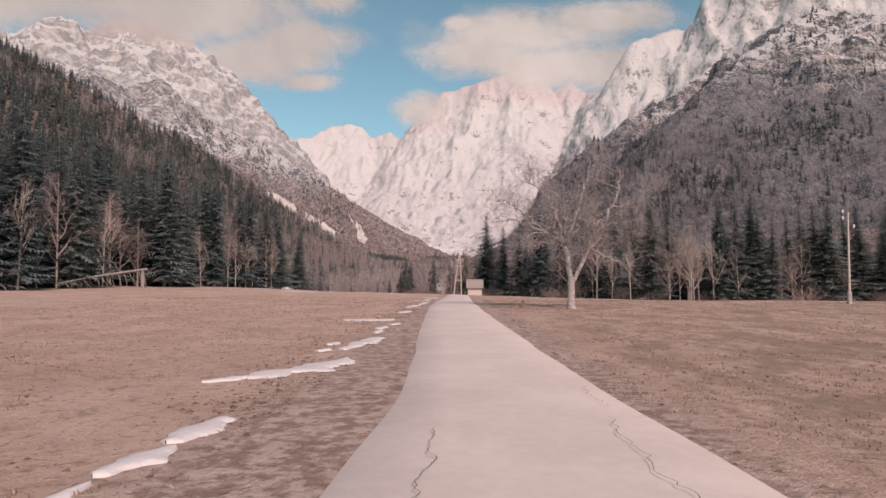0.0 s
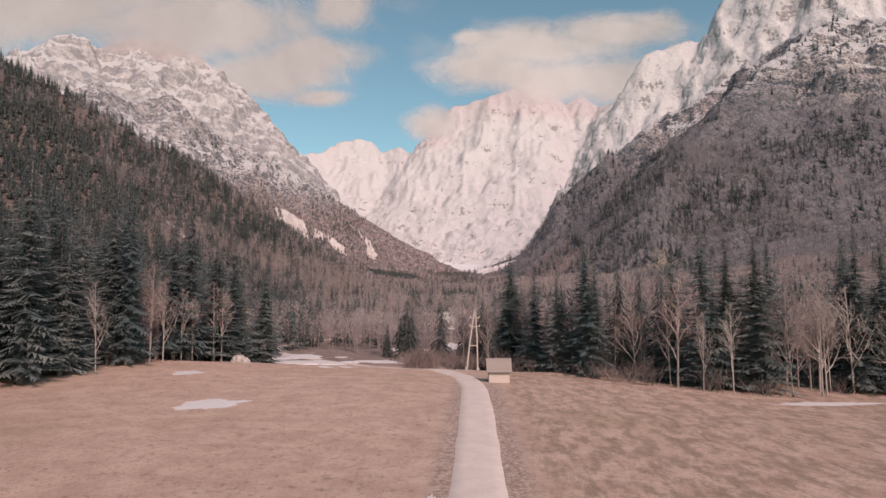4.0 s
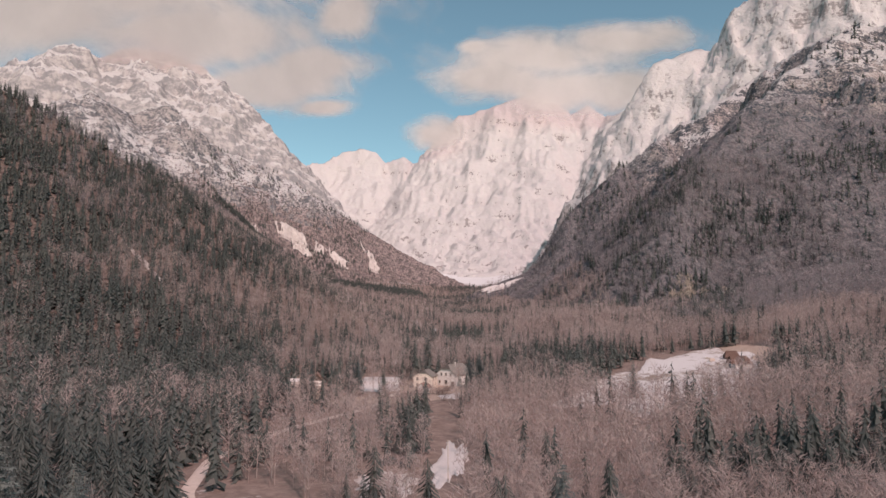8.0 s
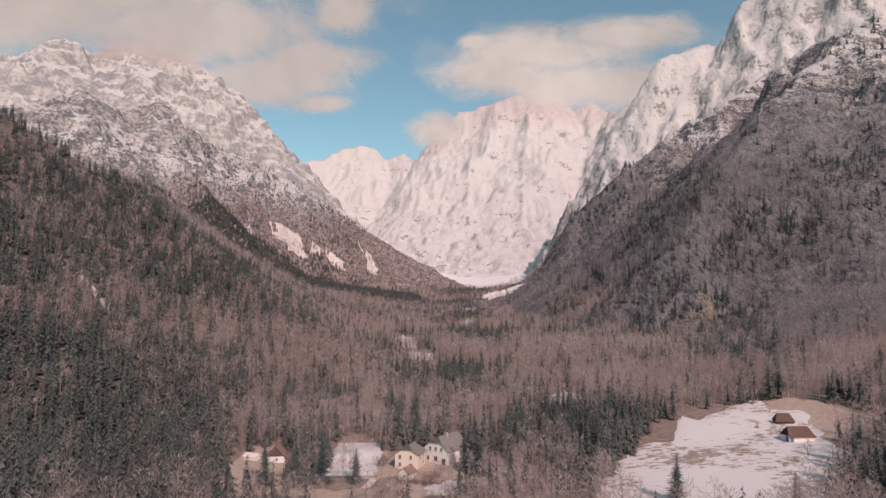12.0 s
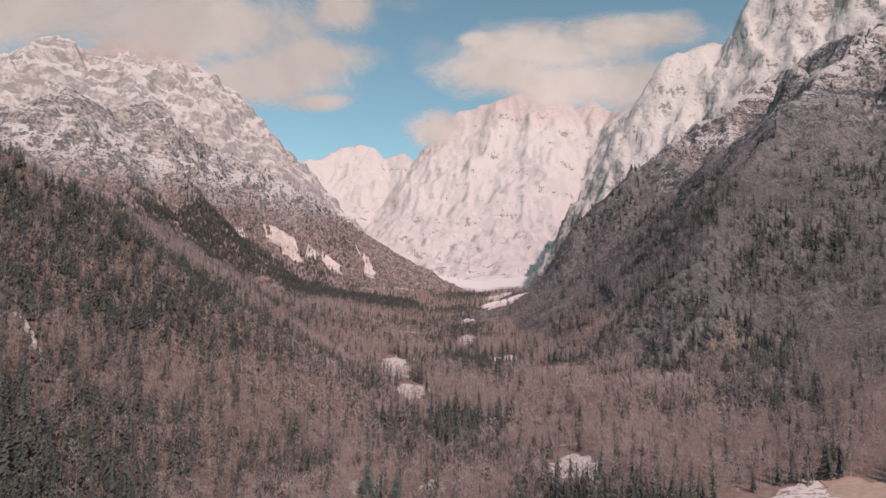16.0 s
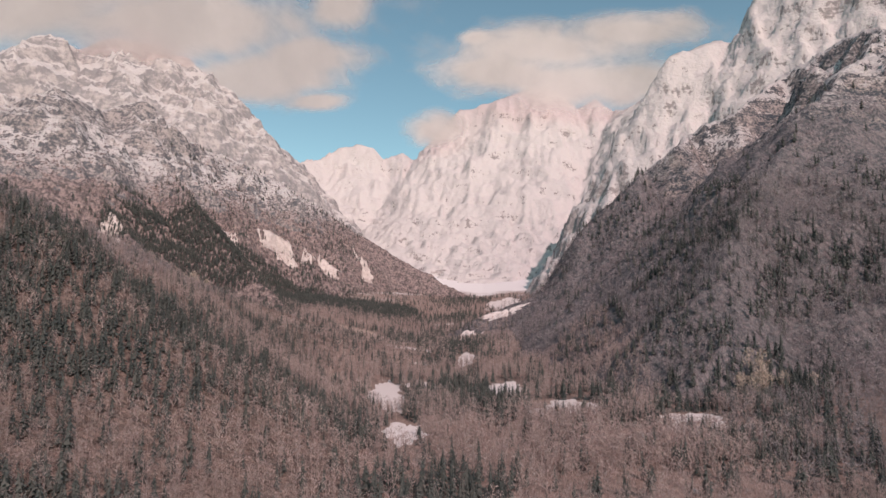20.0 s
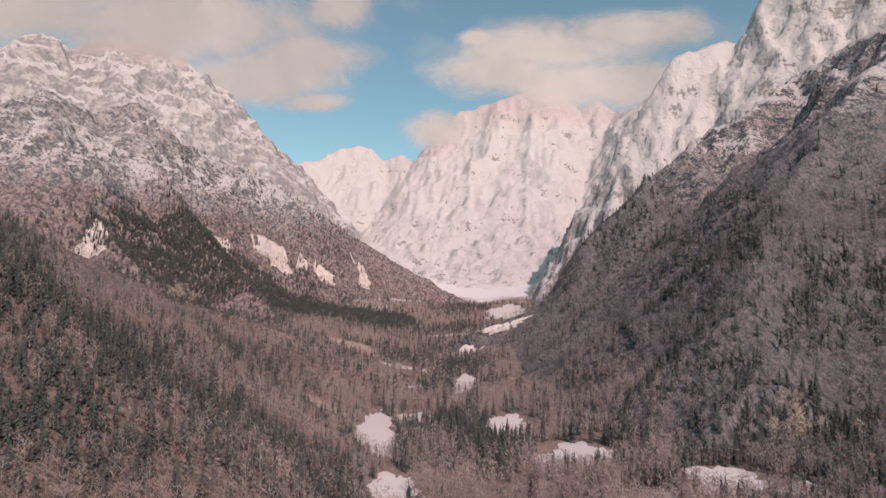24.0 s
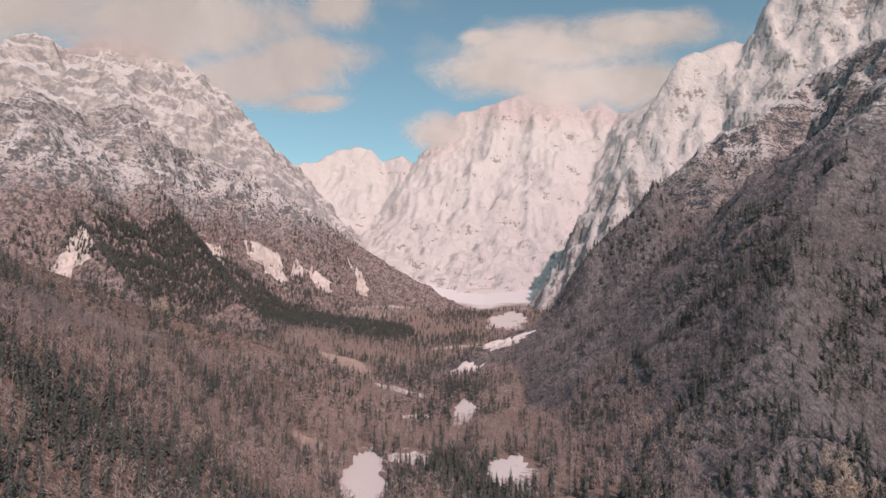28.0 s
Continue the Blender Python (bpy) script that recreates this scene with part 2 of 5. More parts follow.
def ground_material():
    k = Nodes("valley_ground")
    k.pos()
    big, mid, fine, tiny = k.noise(0.03, 4), k.noise(0.35, 6, 0.65), k.noise(3.5, 6, 0.75), k.noise(22.0, 4, 0.7)
    streak = k.noise(1.0, 6, 0.7, k.scaled(1.0, 0.5, 0.5))
    grass = k.mix(k.step(mid, 0.3, 0.7), (0.48, 0.318, 0.25), (0.62, 0.435, 0.352))
    grass = k.mix(k.math("MULTIPLY", k.step(streak, 0.52, 0.72), 0.5), grass, (0.31, 0.195, 0.145))
    grass = k.mix(k.math("MULTIPLY", k.step(fine, 0.54, 0.68), 0.75), grass, (0.19, 0.12, 0.09))
    grass = k.mix(k.math("MULTIPLY", k.step(tiny, 0.52, 0.68), 0.65), grass, (0.60, 0.45, 0.37))
    grass = k.mix(k.math("MULTIPLY", k.step(k.noise(9.0, 5, 0.75), 0.55, 0.66), 0.7), grass, (0.17, 0.115, 0.085))
    grass = k.mix(k.math("MULTIPLY", k.step(k.noise(1.3, 5, 0.8), 0.56, 0.64), 0.6), grass, (0.20, 0.155, 0.10))
    grass = k.mix(k.math("MULTIPLY", k.step(big, 0.5, 0.7), 0.4), grass, (0.30, 0.235, 0.14))
    uncut = k.math("MULTIPLY", k.step(k.math("ADD", k.px, k.math("MULTIPLY", big, 4.0)), 4.0, 7.0), k.step(k.noise(0.8, 6, 0.75, k.scaled(1.0, 0.4, 1.0)), 0.44, 0.60))
    grass = k.mix(k.math("MULTIPLY", uncut, 0.6), grass, (0.20, 0.148, 0.105))
    verge = k.math("SUBTRACT", 1.0, k.step(k.math("ADD", k.math("ABSOLUTE", k.px), k.math("MULTIPLY", k.math("SUBTRACT", mid, 0.5), 2.5)), 2.2, 3.6))
    verge = k.math("MULTIPLY", verge, k.math("SUBTRACT", 1.0, k.step(k.py, 110.0, 140.0)))
    soil = k.mix(k.step(fine, 0.42, 0.6), (0.22, 0.15, 0.12), (0.58, 0.46, 0.40))
    grass = k.mix(k.math("MULTIPLY", verge, 0.75), grass, soil)
    wood = k.mix(k.step(mid, 0.35, 0.7), (0.21, 0.155, 0.135), (0.32, 0.245, 0.215))
    wood = k.mix(k.math("MULTIPLY", k.step(k.noise(0.05, 6, 0.72), 0.63, 0.68), 0.7), wood, (0.66, 0.65, 0.65))
    far = k.step(k.math("ADD", k.py, k.math("MULTIPLY", k.math("ABSOLUTE", k.px), 0.25)), 158.0, 190.0)
    col = k.mix(far, grass, wood)
    high = k.step(k.math("ADD", k.pz, k.math("MULTIPLY", k.math("SUBTRACT", k.noise(0.006, 5), 0.5), 130.0)), 125.0, 165.0)
    col = k.mix(high, col, (0.68, 0.67, 0.67))
    return k.done(col, 0.95, k.math("ADD", k.math("ADD", fine, mid), k.math("MULTIPLY", tiny, 0.4)), 0.8, 0.14, 0, 0.15)


def slope_material(name, treeline, snowline, bare, rock_a, rock_b, wood_a, wood_b, grain=0.012, cut=0.5, cover=0.25, white=0.67, speck=1.0, fleck=0.60, dusted=(90.0, 260.0), dots=10.0, rooted=(250.0, 420.0), fine=0.55, relief=14.0):
    """Mountain sides: woods below, rock where it is steep, snow above and on ledges. cut: how level snow lies; cover: how much more of it high up;
    dots: how fine the single trees and blocks are, against the grain; rooted: heights between which trees lose hold of steep ground."""
    k = Nodes(name)
    k.pos()
    n1, n2, n3 = k.noise(grain, 7, 0.62), k.noise(grain * 5, 5, 0.62), k.noise(grain * dots, 3, 0.6)
    trees = k.noise(grain * dots * 1.3, 2, 0.5, k.scaled(1, 1, 0.45))
    rib = k.math("ADD", k.math("MULTIPLY", k.noise(grain * 3, 6, 0.7, k.scaled(1, 1, 0.35), 0.8), 0.5), k.math("MULTIPLY", k.noise(grain * 3, 6, 0.7, k.tilted(0.35, 1.0, 1.5), 0.6), 0.5))
    rock = k.mix(k.step(k.math("ADD", rib, k.math("MULTIPLY", k.math("SUBTRACT", n3, 0.5), 0.5)), 0.40, 0.60), rock_a, rock_b)
    wood = k.mix(k.step(k.math("ADD", k.math("MULTIPLY", n2, 0.5), k.math("MULTIPLY", trees, 0.5)), 0.40, 0.60), wood_a, wood_b)
    steep = k.math("ADD", k.nz, k.math("MULTIPLY", k.math("SUBTRACT", rib, 0.5), speck))
    steep = k.math("ADD", steep, k.math("MULTIPLY", k.math("SUBTRACT", n3, 0.5), fine))
    h = k.math("ADD", k.pz, k.math("MULTIPLY", k.math("SUBTRACT", n1, 0.5), 300.0))
    h = k.math("ADD", h, k.math("MULTIPLY", k.math("SUBTRACT", n2, 0.5), 220.0))
    h = k.math("ADD", h, k.math("MULTIPLY", k.math("SUBTRACT", n3, 0.5), 160.0))
    patch = k.math("ADD", k.math("ADD", k.math("MULTIPLY", n3, 0.5), k.math("MULTIPLY", rib, 0.5)), k.math("DIVIDE", k.math("SUBTRACT", k.pz, 150.0), 2600.0))
    dust = k.math("MULTIPLY", k.step(patch, fleck, fleck + 0.05), k.step(k.pz, *dusted))
    woods = k.math("MULTIPLY", k.math("SUBTRACT", 1.0, k.step(h, treeline - 40.0, treeline + 40.0)), k.step(k.math("ADD", steep, k.math("SUBTRACT", 0.45, k.math("MULTIPLY", k.step(k.pz, *rooted), 0.45))), bare - 0.06, bare + 0.02))
    base = k.mix(woods, rock, k.mix(k.math("MULTIPLY", dust, 0.8), wood, (0.66, 0.65, 0.65)))
    snowy = k.math("MULTIPLY", k.step(h, snowline - 70.0, snowline + 70.0), k.step(k.math("ADD", steep, k.math("MULTIPLY", k.step(k.pz, snowline, snowline + 700.0), cover)), cut - 0.03, cut + 0.04))
    snowy = k.math("MULTIPLY", snowy, k.math("SUBTRACT", 1.0, k.math("MULTIPLY", woods, 0.5)))
    col = k.mix(snowy, base, (white, white * 0.965, white * 0.95))
    return k.done(col, 0.85, k.math("ADD", k.math("ADD", n2, rib), k.math("MULTIPLY", n3, fine * 0.6)), 0.9, relief, 0, 0.15)


GROUND = ground_material()
WOOD_HILL = slope_material("wooded_hillside", 2000, 2500, 0.15, (0.3, 0.27, 0.25), (0.42, 0.38, 0.35), (0.20, 0.15, 0.13), (0.31, 0.24, 0.21), 0.03, dots=6.0, fleck=0.9)
# The darker blue-grey rock tone paints in the blue shade on the spur's front.
LEFT_SLOPE = slope_material("left_mountain_side", 600, 500, 0.60, (0.13, 0.137, 0.15), (0.43, 0.39, 0.375), (0.12, 0.105, 0.105), (0.36, 0.285, 0.27), 0.014, 0.79, 0.06, 0.58, 1.7, 0.58, (350.0, 520.0), fine=0.35)
DOME_SLOPE = slope_material("dome_side", -400, 300, 0.6, (0.24, 0.235, 0.24), (0.44, 0.41, 0.40), (0.2, 0.15, 0.13), (0.3, 0.22, 0.2), 0.0045, 0.73, 0.08, 0.50, 1.3, dots=10.0, fine=0.25)
# Dark bluish rock and wood tones put the slope's half-shade into its colour.
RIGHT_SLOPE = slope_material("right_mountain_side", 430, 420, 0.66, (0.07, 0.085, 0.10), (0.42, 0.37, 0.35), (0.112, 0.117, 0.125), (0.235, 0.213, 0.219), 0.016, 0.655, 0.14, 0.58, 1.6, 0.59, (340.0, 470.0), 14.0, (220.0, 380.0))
SNOW_SLOPE = slope_material("snow_mountain_side", -400, 120, 0.6, (0.27, 0.255, 0.255), (0.46, 0.42, 0.405), (0.2, 0.15, 0.13), (0.3, 0.22, 0.2), 0.009, 0.56, 0.26, 0.535, 1.4, dots=9.0, fine=0.5, relief=9.0)
BARK_GREY = simple("grey_bark", (0.18, 0.15, 0.135), (0.40, 0.35, 0.32), 4, 0.95, 0.8, 0.03)
TWIG = simple("bare_twigs", (0.17, 0.13, 0.118), (0.34, 0.265, 0.24), 2, 0.95, 0.2, 0.01, per_object=0.5)
ORCHARD_BARK = simple("lichened_bark", (0.17, 0.145, 0.14), (0.52, 0.46, 0.445), 5, 0.95, 0.9, 0.02)
PALE_TWIG = simple("pale_twigs", (0.30, 0.245, 0.215), (0.52, 0.45, 0.41), 3, 0.95, 0.4, 0.01)
def needle_material():
    k = Nodes("spruce_needles")
    co = k.node("ShaderNodeTexCoord", 3)
    f = k.math("ADD", k.noise(9.0, 4, 0.6, co), k.math("MULTIPLY", k.math("SUBTRACT", k.node("ShaderNodeObjectInfo", 5), 0.5), 0.4))
    col = k.mix(k.step(f, 0.3, 0.7), (0.145, 0.188, 0.19), (0.265, 0.29, 0.268))
    k.put(k.out.inputs[0], k.node("ShaderNodeMixShader", i0=0.4, i1=k.node("ShaderNodeBsdfDiffuse", Color=col), i2=k.node("ShaderNodeBsdfTranslucent", Color=col)))
    return k.mat


NEEDLE = needle_material()
ROAD = simple("worn_pale_asphalt", (0.56, 0.465, 0.415), (0.67, 0.565, 0.51), 0.6, 0.9, 0.3, 0.01)
SNOW = simple("old_snow", (0.59, 0.535, 0.515), (0.69, 0.635, 0.615), 1.5, 0.6, 0.4, 0.05)
SCREE = simple("pale_scree", (0.44, 0.39, 0.365), (0.66, 0.60, 0.57), 0.05, 0.9, 0.6, 2.0)
DRY_GRASS = simple("dry_grass", (0.34, 0.255, 0.205), (0.47, 0.37, 0.31), 0.4, 0.95, 0.5, 0.1)


def meadow_snow():
    """Spring snow with thawed grass showing through in streaks."""
    k = Nodes("thawing_snow")
    n = k.noise(0.42, 6, 0.7, k.scaled(0.6, 1.0, 1))
    m = k.noise(0.022, 3)
    f = k.step(k.math("ADD", n, k.math("MULTIPLY", k.math("SUBTRACT", m, 0.5), 1.1)), 0.575, 0.61)
    return k.done(k.mix(f, (0.66, 0.615, 0.60), k.mix(k.noise(0.9, 4), (0.24, 0.175, 0.14), (0.38, 0.30, 0.25))), 0.7, n, 0.5, 0.3, 0, 0.2)


THAW = meadow_snow()


def woods_material(name, a, b, c, thin):
    """Woods of many trees: tone drifts from stand to stand and from tree to tree, with a few pale stems."""
    k = Nodes(name)
    k.pos()
    f = k.math("ADD", k.math("ADD", k.math("MULTIPLY", k._island, 0.22), k.math("MULTIPLY", k.noise(0.16, 2), 0.55)), k.math("MULTIPLY", k.noise(0.022, 4), 0.65))
    col = k.mix(k.step(f, 0.45, 0.95), a, b)
    col = k.mix(k.step(k._island, 0.955, 0.975), col, c)
    body = k.node("ShaderNodeMixShader", i0=thin, i1=k.node("ShaderNodeBsdfDiffuse", Color=col), i2=k.node("ShaderNodeBsdfTranslucent", Color=col))
    k.put(k.out.inputs[0], body)
    return k.mat


BARE_WOODS = woods_material("bare_woods", (0.37, 0.295, 0.275), (0.62, 0.505, 0.472), (0.62, 0.55, 0.52), 0.5)
# Greyed copy of bare_woods; carries the right slope's bluish half-shade in its colour.
GREYED_WOODS = woods_material("greyed_bare_woods", (0.262, 0.242, 0.248), (0.45, 0.40, 0.403), (0.55, 0.50, 0.49), 0.5)
SPRUCE_WOODS = woods_material("spruce_woods", (0.085, 0.107, 0.105), (0.17, 0.18, 0.165), (0.20, 0.19, 0.175), 0.4)


# ---- mesh helpers ----
def mesh_from(name, verts, tris, material, flat=True):
    """A mesh from arrays of corners and triangles (or quads)."""
    verts, tris = np.asarray(verts, np.float32), np.asarray(tris, np.int32)
    me = bpy.data.meshes.new(name)
    me.vertices.add(len(verts))
    me.vertices.foreach_set("co", verts.ravel())
    n = tris.shape[1]
    me.loops.add(tris.size)
    me.loops.foreach_set("vertex_index", tris.ravel())
    me.polygons.add(len(tris))
    me.polygons.foreach_set("loop_start", np.arange(0, tris.size, n, dtype=np.int32))
    me.polygons.foreach_set("use_smooth", np.full(len(tris), not flat))
    me.update(calc_edges=True)
    me.materials.append(material)
    return me


def sheet(name, xs, ys, height, material, keep=None, flat=False):
    gx, gy = np.meshgrid(xs, ys)
    gz = height(gx, gy)
    nx, ny = len(xs), len(ys)
    idx = np.arange(nx * ny).reshape(ny, nx)
    quads = np.stack([idx[:-1, :-1], idx[:-1, 1:], idx[1:, 1:], idx[1:, :-1]], -1).reshape(-1, 4)
    if keep is not None:
        ok = keep(gx, gy, gz).ravel()
        quads = quads[ok[quads].any(axis=1)]
        used = np.unique(quads)
        remap = np.full(nx * ny, -1)
        remap[used] = np.arange(len(used))
        quads = remap[quads]
        pts = np.stack([gx, gy, gz], -1).reshape(-1, 3)[used]
    else:
        pts = np.stack([gx, gy, gz], -1).reshape(-1, 3)
    return new(name, mesh_from(name, pts, quads, material, flat))


# ---- large structure ----
def spread(*runs):
    return np.unique(np.concatenate([np.arange(a, b, s) for a, b, s in runs]))


ground = sheet("ground", spread((-2700, -1000, 100), (-1000, -300, 25), (-300, -70, 6), (-70, 70, 1.4), (70, 300, 6), (300, 1000, 25), (1000, 2701, 100)),
               spread((-1200, -60, 60), (-60, 0, 6), (0, 200, 1.6), (200, 560, 5), (560, 1700, 12), (1700, 4801, 50)), floor_z, GROUND)
tagged(ground, "dry brown winter meadow and woodland valley floor", "ground", kind="structure")


def above(x, y, z):
    return z > floor_z(x, y) - 12


tagged(sheet("wooded_hill", np.arange(-1400, 0, 9.0), np.arange(120, 2000, 9.0), hill_h, WOOD_HILL, above), "steep brown hillside under spruce and bare woods", "hill", kind="structure")
tagged(sheet("rocky_mountain", np.arange(-1900, 260, 8.0), np.arange(1000, 3200, 8.0), front_h, LEFT_SLOPE, above), "rocky mountain spur with snowy ledges over brown woods", "mountain", kind="structure")
tagged(sheet("rocky_dome", np.arange(-2700, 100, 11.0), np.arange(1900, 4200, 11.0), dome_h, DOME_SLOPE, above), "rounded grey rock dome streaked with snow under cloud", "mountain", kind="structure")
tagged(sheet("snow_massif", np.arange(-1800, 1700, 11.0), np.arange(2700, 4600, 11.0), back_h, SNOW_SLOPE, above), "bright snow-covered massif closing the valley head", "mountain", kind="structure")
tagged(sheet("snow_peak", np.arange(-420, 2100, 10.0), np.arange(1300, 3300, 10.0), peak_h, SNOW_SLOPE, above), "snow-covered rock peak behind the wooded mountain", "mountain", kind="structure")
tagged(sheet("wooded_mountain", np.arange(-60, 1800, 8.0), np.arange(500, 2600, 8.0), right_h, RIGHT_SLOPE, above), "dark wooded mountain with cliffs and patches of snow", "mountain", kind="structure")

ROAD_LINE = [(0.72, -40), (0.7, 9), (0.45, 17), (0.05, 27), (-0.3, 38), (-0.4, 52), (-0.1, 96), (-0.2, 114), (-1.5, 126), (-5.3, 137), (-12.8, 151), (-25.8, 171), (-45.5, 202), (-59.3, 228), (-67.5, 260), (-62.7, 301), (-39, 351), (-33, 400)]


def smooth_line(points, step):
    p = np.array(points, float)
    s = np.concatenate([[0], np.cumsum(np.hypot(*np.diff(p, axis=0).T))])
    u = np.arange(0, s[-1], step)
    q = np.stack([np.interp(u, s, p[:, 0]), np.interp(u, s, p[:, 1])], -1)
    for _ in range(6):
        q[1:-1] = (q[:-2] + 2 * q[1:-1] + q[2:]) / 4
    return q


def road_sheet():
    q = smooth_line(ROAD_LINE, 1.0)
    d = np.gradient(q, axis=0)
    d /= np.linalg.norm(d, axis=1)[:, None]
    side = np.stack([d[:, 1], -d[:, 0]], -1)
    offs = np.array([-1.75, -1.6, -0.8, 0, 0.8, 1.6, 1.75])
    lift = np.array([-0.10, 0.05, 0.07, 0.09, 0.07, 0.05, -0.10])
    edge = (fbm(np.arange(len(q)) * 1.0, 0 * q[:, 0], 5.0, 3, 4) - 0.5) * 0.22
    pts = []
    for i in range(len(q)):
        for o, l in zip(offs, lift):
            w = o * np.interp(q[i][1], [3, 9, 26], [1.12, 0.98, 0.93]) + (edge[i] if abs(o) > 1 else 0) * (1 if o > 0 else -1)
            x, y = q[i] + side[i] * w
            pts.append((x, y, floor_z(x, y) * 1.0 + l))
    n = len(offs)
    quads = [(i * n + j, i * n + j + 1, (i + 1) * n + j + 1, (i + 1) * n + j) for i in range(len(q) - 1) for j in range(n - 1)]
    return tagged(new("road", mesh_from("road", pts, quads, ROAD, False)), "narrow pale worn asphalt lane with cracks", "road", kind="structure")


road_sheet()

# ---- woods ----
RNG = np.random.RandomState(11)


def conifer_shape(seed, boughs=48, wide=0.20):
    """A small spruce of height 1: a ragged dark heart and single drooping boughs set round a thin stem."""
    r = np.random.RandomState(seed)
    v, f = [], []

    def tri(a, b, c):
        k = len(v)
        v.extend([a, b, c])
        f.append((k, k + 1, k + 2))

    tri((-0.010, 0, -0.03), (0.010, 0, -0.03), (0, 0, 1.0))
    tri((0, -0.010, -0.03), (0, 0.010, -0.03), (0, 0, 1.0))
    for z0, z1, wide_, n in ((0.10, 0.50, 0.085, 5), (0.36, 0.80, 0.060, 5)):
        a0 = r.rand() * 6.28
        rim = [(wide_ * q * math.cos(a0 + 6.283 * j / n), wide_ * q * math.sin(a0 + 6.283 * j / n), z0 + 0.10 * r.rand()) for j, q in enumerate(0.5 + 0.8 * r.rand(n))]
        for j in range(n):
            tri(rim[j], rim[(j + 1) % n], (0.01 * r.randn(), 0.01 * r.randn(), z1))
    a = r.rand() * 6.28
    for k in range(boughs):
        z = 0.10 + 0.88 * (k + r.rand()) / boughs
        a += 2.4 + 0.5 * r.randn()
        ln = 0.19 * (1 - z) ** 0.75 * (0.45 + 0.7 * r.rand()) + 0.012
        d = wide * (1 + 0.7 * r.rand())
        drop = ln * (0.25 + 0.35 * r.rand())
        tri((0, 0, z + 0.035), (ln * math.cos(a - d), ln * math.sin(a - d), z - drop - 0.02 * r.rand()), (ln * 0.8 * math.cos(a + d), ln * 0.8 * math.sin(a + d), z - drop * 0.6))
    return np.array(v), np.array(f)


def bare_shape(seed, limbs=22, twigs=34, thick=0.0034):
    """A small leafless tree of height 1: a thin stem, rising limbs and a rounded cloud of fine twigs."""
    r = np.random.RandomState(seed)
    v, f = [], []

    def sliver(p, q, w):
        d = np.cross(q - p, r.randn(3))
        d = d / (np.linalg.norm(d) + 1e-9) * w
        b = len(v)
        v.extend([p - d, p + d, q])
        f.append((b, b + 1, b + 2))

    for a in range(3):
        b = len(v)
        a0, a1 = a * 2.094, (a + 1) * 2.094
        v.extend([(0.008 * math.cos(a0), 0.008 * math.sin(a0), -0.03), (0.008 * math.cos(a1), 0.008 * math.sin(a1), -0.03), (0, 0, 0.95)])
        f.append((b, b + 1, b + 2))
    for _ in range(limbs):
        z = 0.28 + 0.55 * r.rand()
        a = r.rand() * 6.283
        out = (0.10 + 0.12 * r.rand()) * (1.25 - z)
        p = np.array([0, 0, z])
        sliver(p, p + np.array([out * math.cos(a), out * math.sin(a), out * (0.7 + 0.9 * r.rand())]), thick * 1.2)
    for _ in range(twigs):
        a, up, q = r.rand() * 6.283, r.rand() ** 0.8, 0.35 + 0.65 * r.rand() ** 0.5
        rad = 0.22 * math.sin(math.pi * (0.16 + 0.80 * up)) * q
        p = np.array([rad * math.cos(a), rad * math.sin(a), 0.34 + 0.60 * up])
        g = np.array([math.cos(a) * 0.6, math.sin(a) * 0.6, 0.7]) + r.randn(3) * 0.55
        sliver(p, p + g / np.linalg.norm(g) * (0.07 + 0.07 * r.rand()), thick)
    return np.array([np.array(x, float) for x in v]), np.array(f)


def plant(name, shapes, xy, heights, widths, material, label, category):
    """Many trees in one mesh."""
    which = RNG.randint(0, len(shapes), len(xy))
    z = land_z(xy[:, 0], xy[:, 1]) - 0.4
    turn = RNG.rand(len(xy)) * 6.283
    allv, allf, base = [], [], 0
    for k, (v, f) in enumerate(shapes):
        s = which == k
        n = s.sum()
        if not n:
            continue
        c, sn = np.cos(turn[s])[:, None], np.sin(turn[s])[:, None]
        h, w = heights[s][:, None], widths[s][:, None]
        lean = RNG.randn(n, 2) * 0.03
        x = (v[:, 0] * c - v[:, 1] * sn) * h * w + xy[s][:, :1] + v[:, 2] * h * lean[:, :1]
        y = (v[:, 0] * sn + v[:, 1] * c) * h * w + xy[s][:, 1:] + v[:, 2] * h * lean[:, 1:]
        zz = v[:, 2] * h + z[s][:, None]
        allv.append(np.stack([x, y, zz], -1).reshape(-1, 3))
        allf.append((f[None] + (np.arange(n) * len(v))[:, None, None]).reshape(-1, 3) + base)
        base += n * len(v)
    ob = new(name, mesh_from(name, np.concatenate(allv), np.concatenate(allf), material))
    return tagged(ob, label, category, kind="stuff")


def scatter(x0, x1, y0, y1, gap):
    nx, ny = int((x1 - x0) / gap), int((y1 - y0) / gap)
    gx, gy = np.meshgrid(np.arange(nx), np.arange(ny))
    p = np.stack([gx.ravel(), gy.ravel()], -1) + RNG.rand(nx * ny, 2) * 0.95
    return p * gap + [x0, y0]


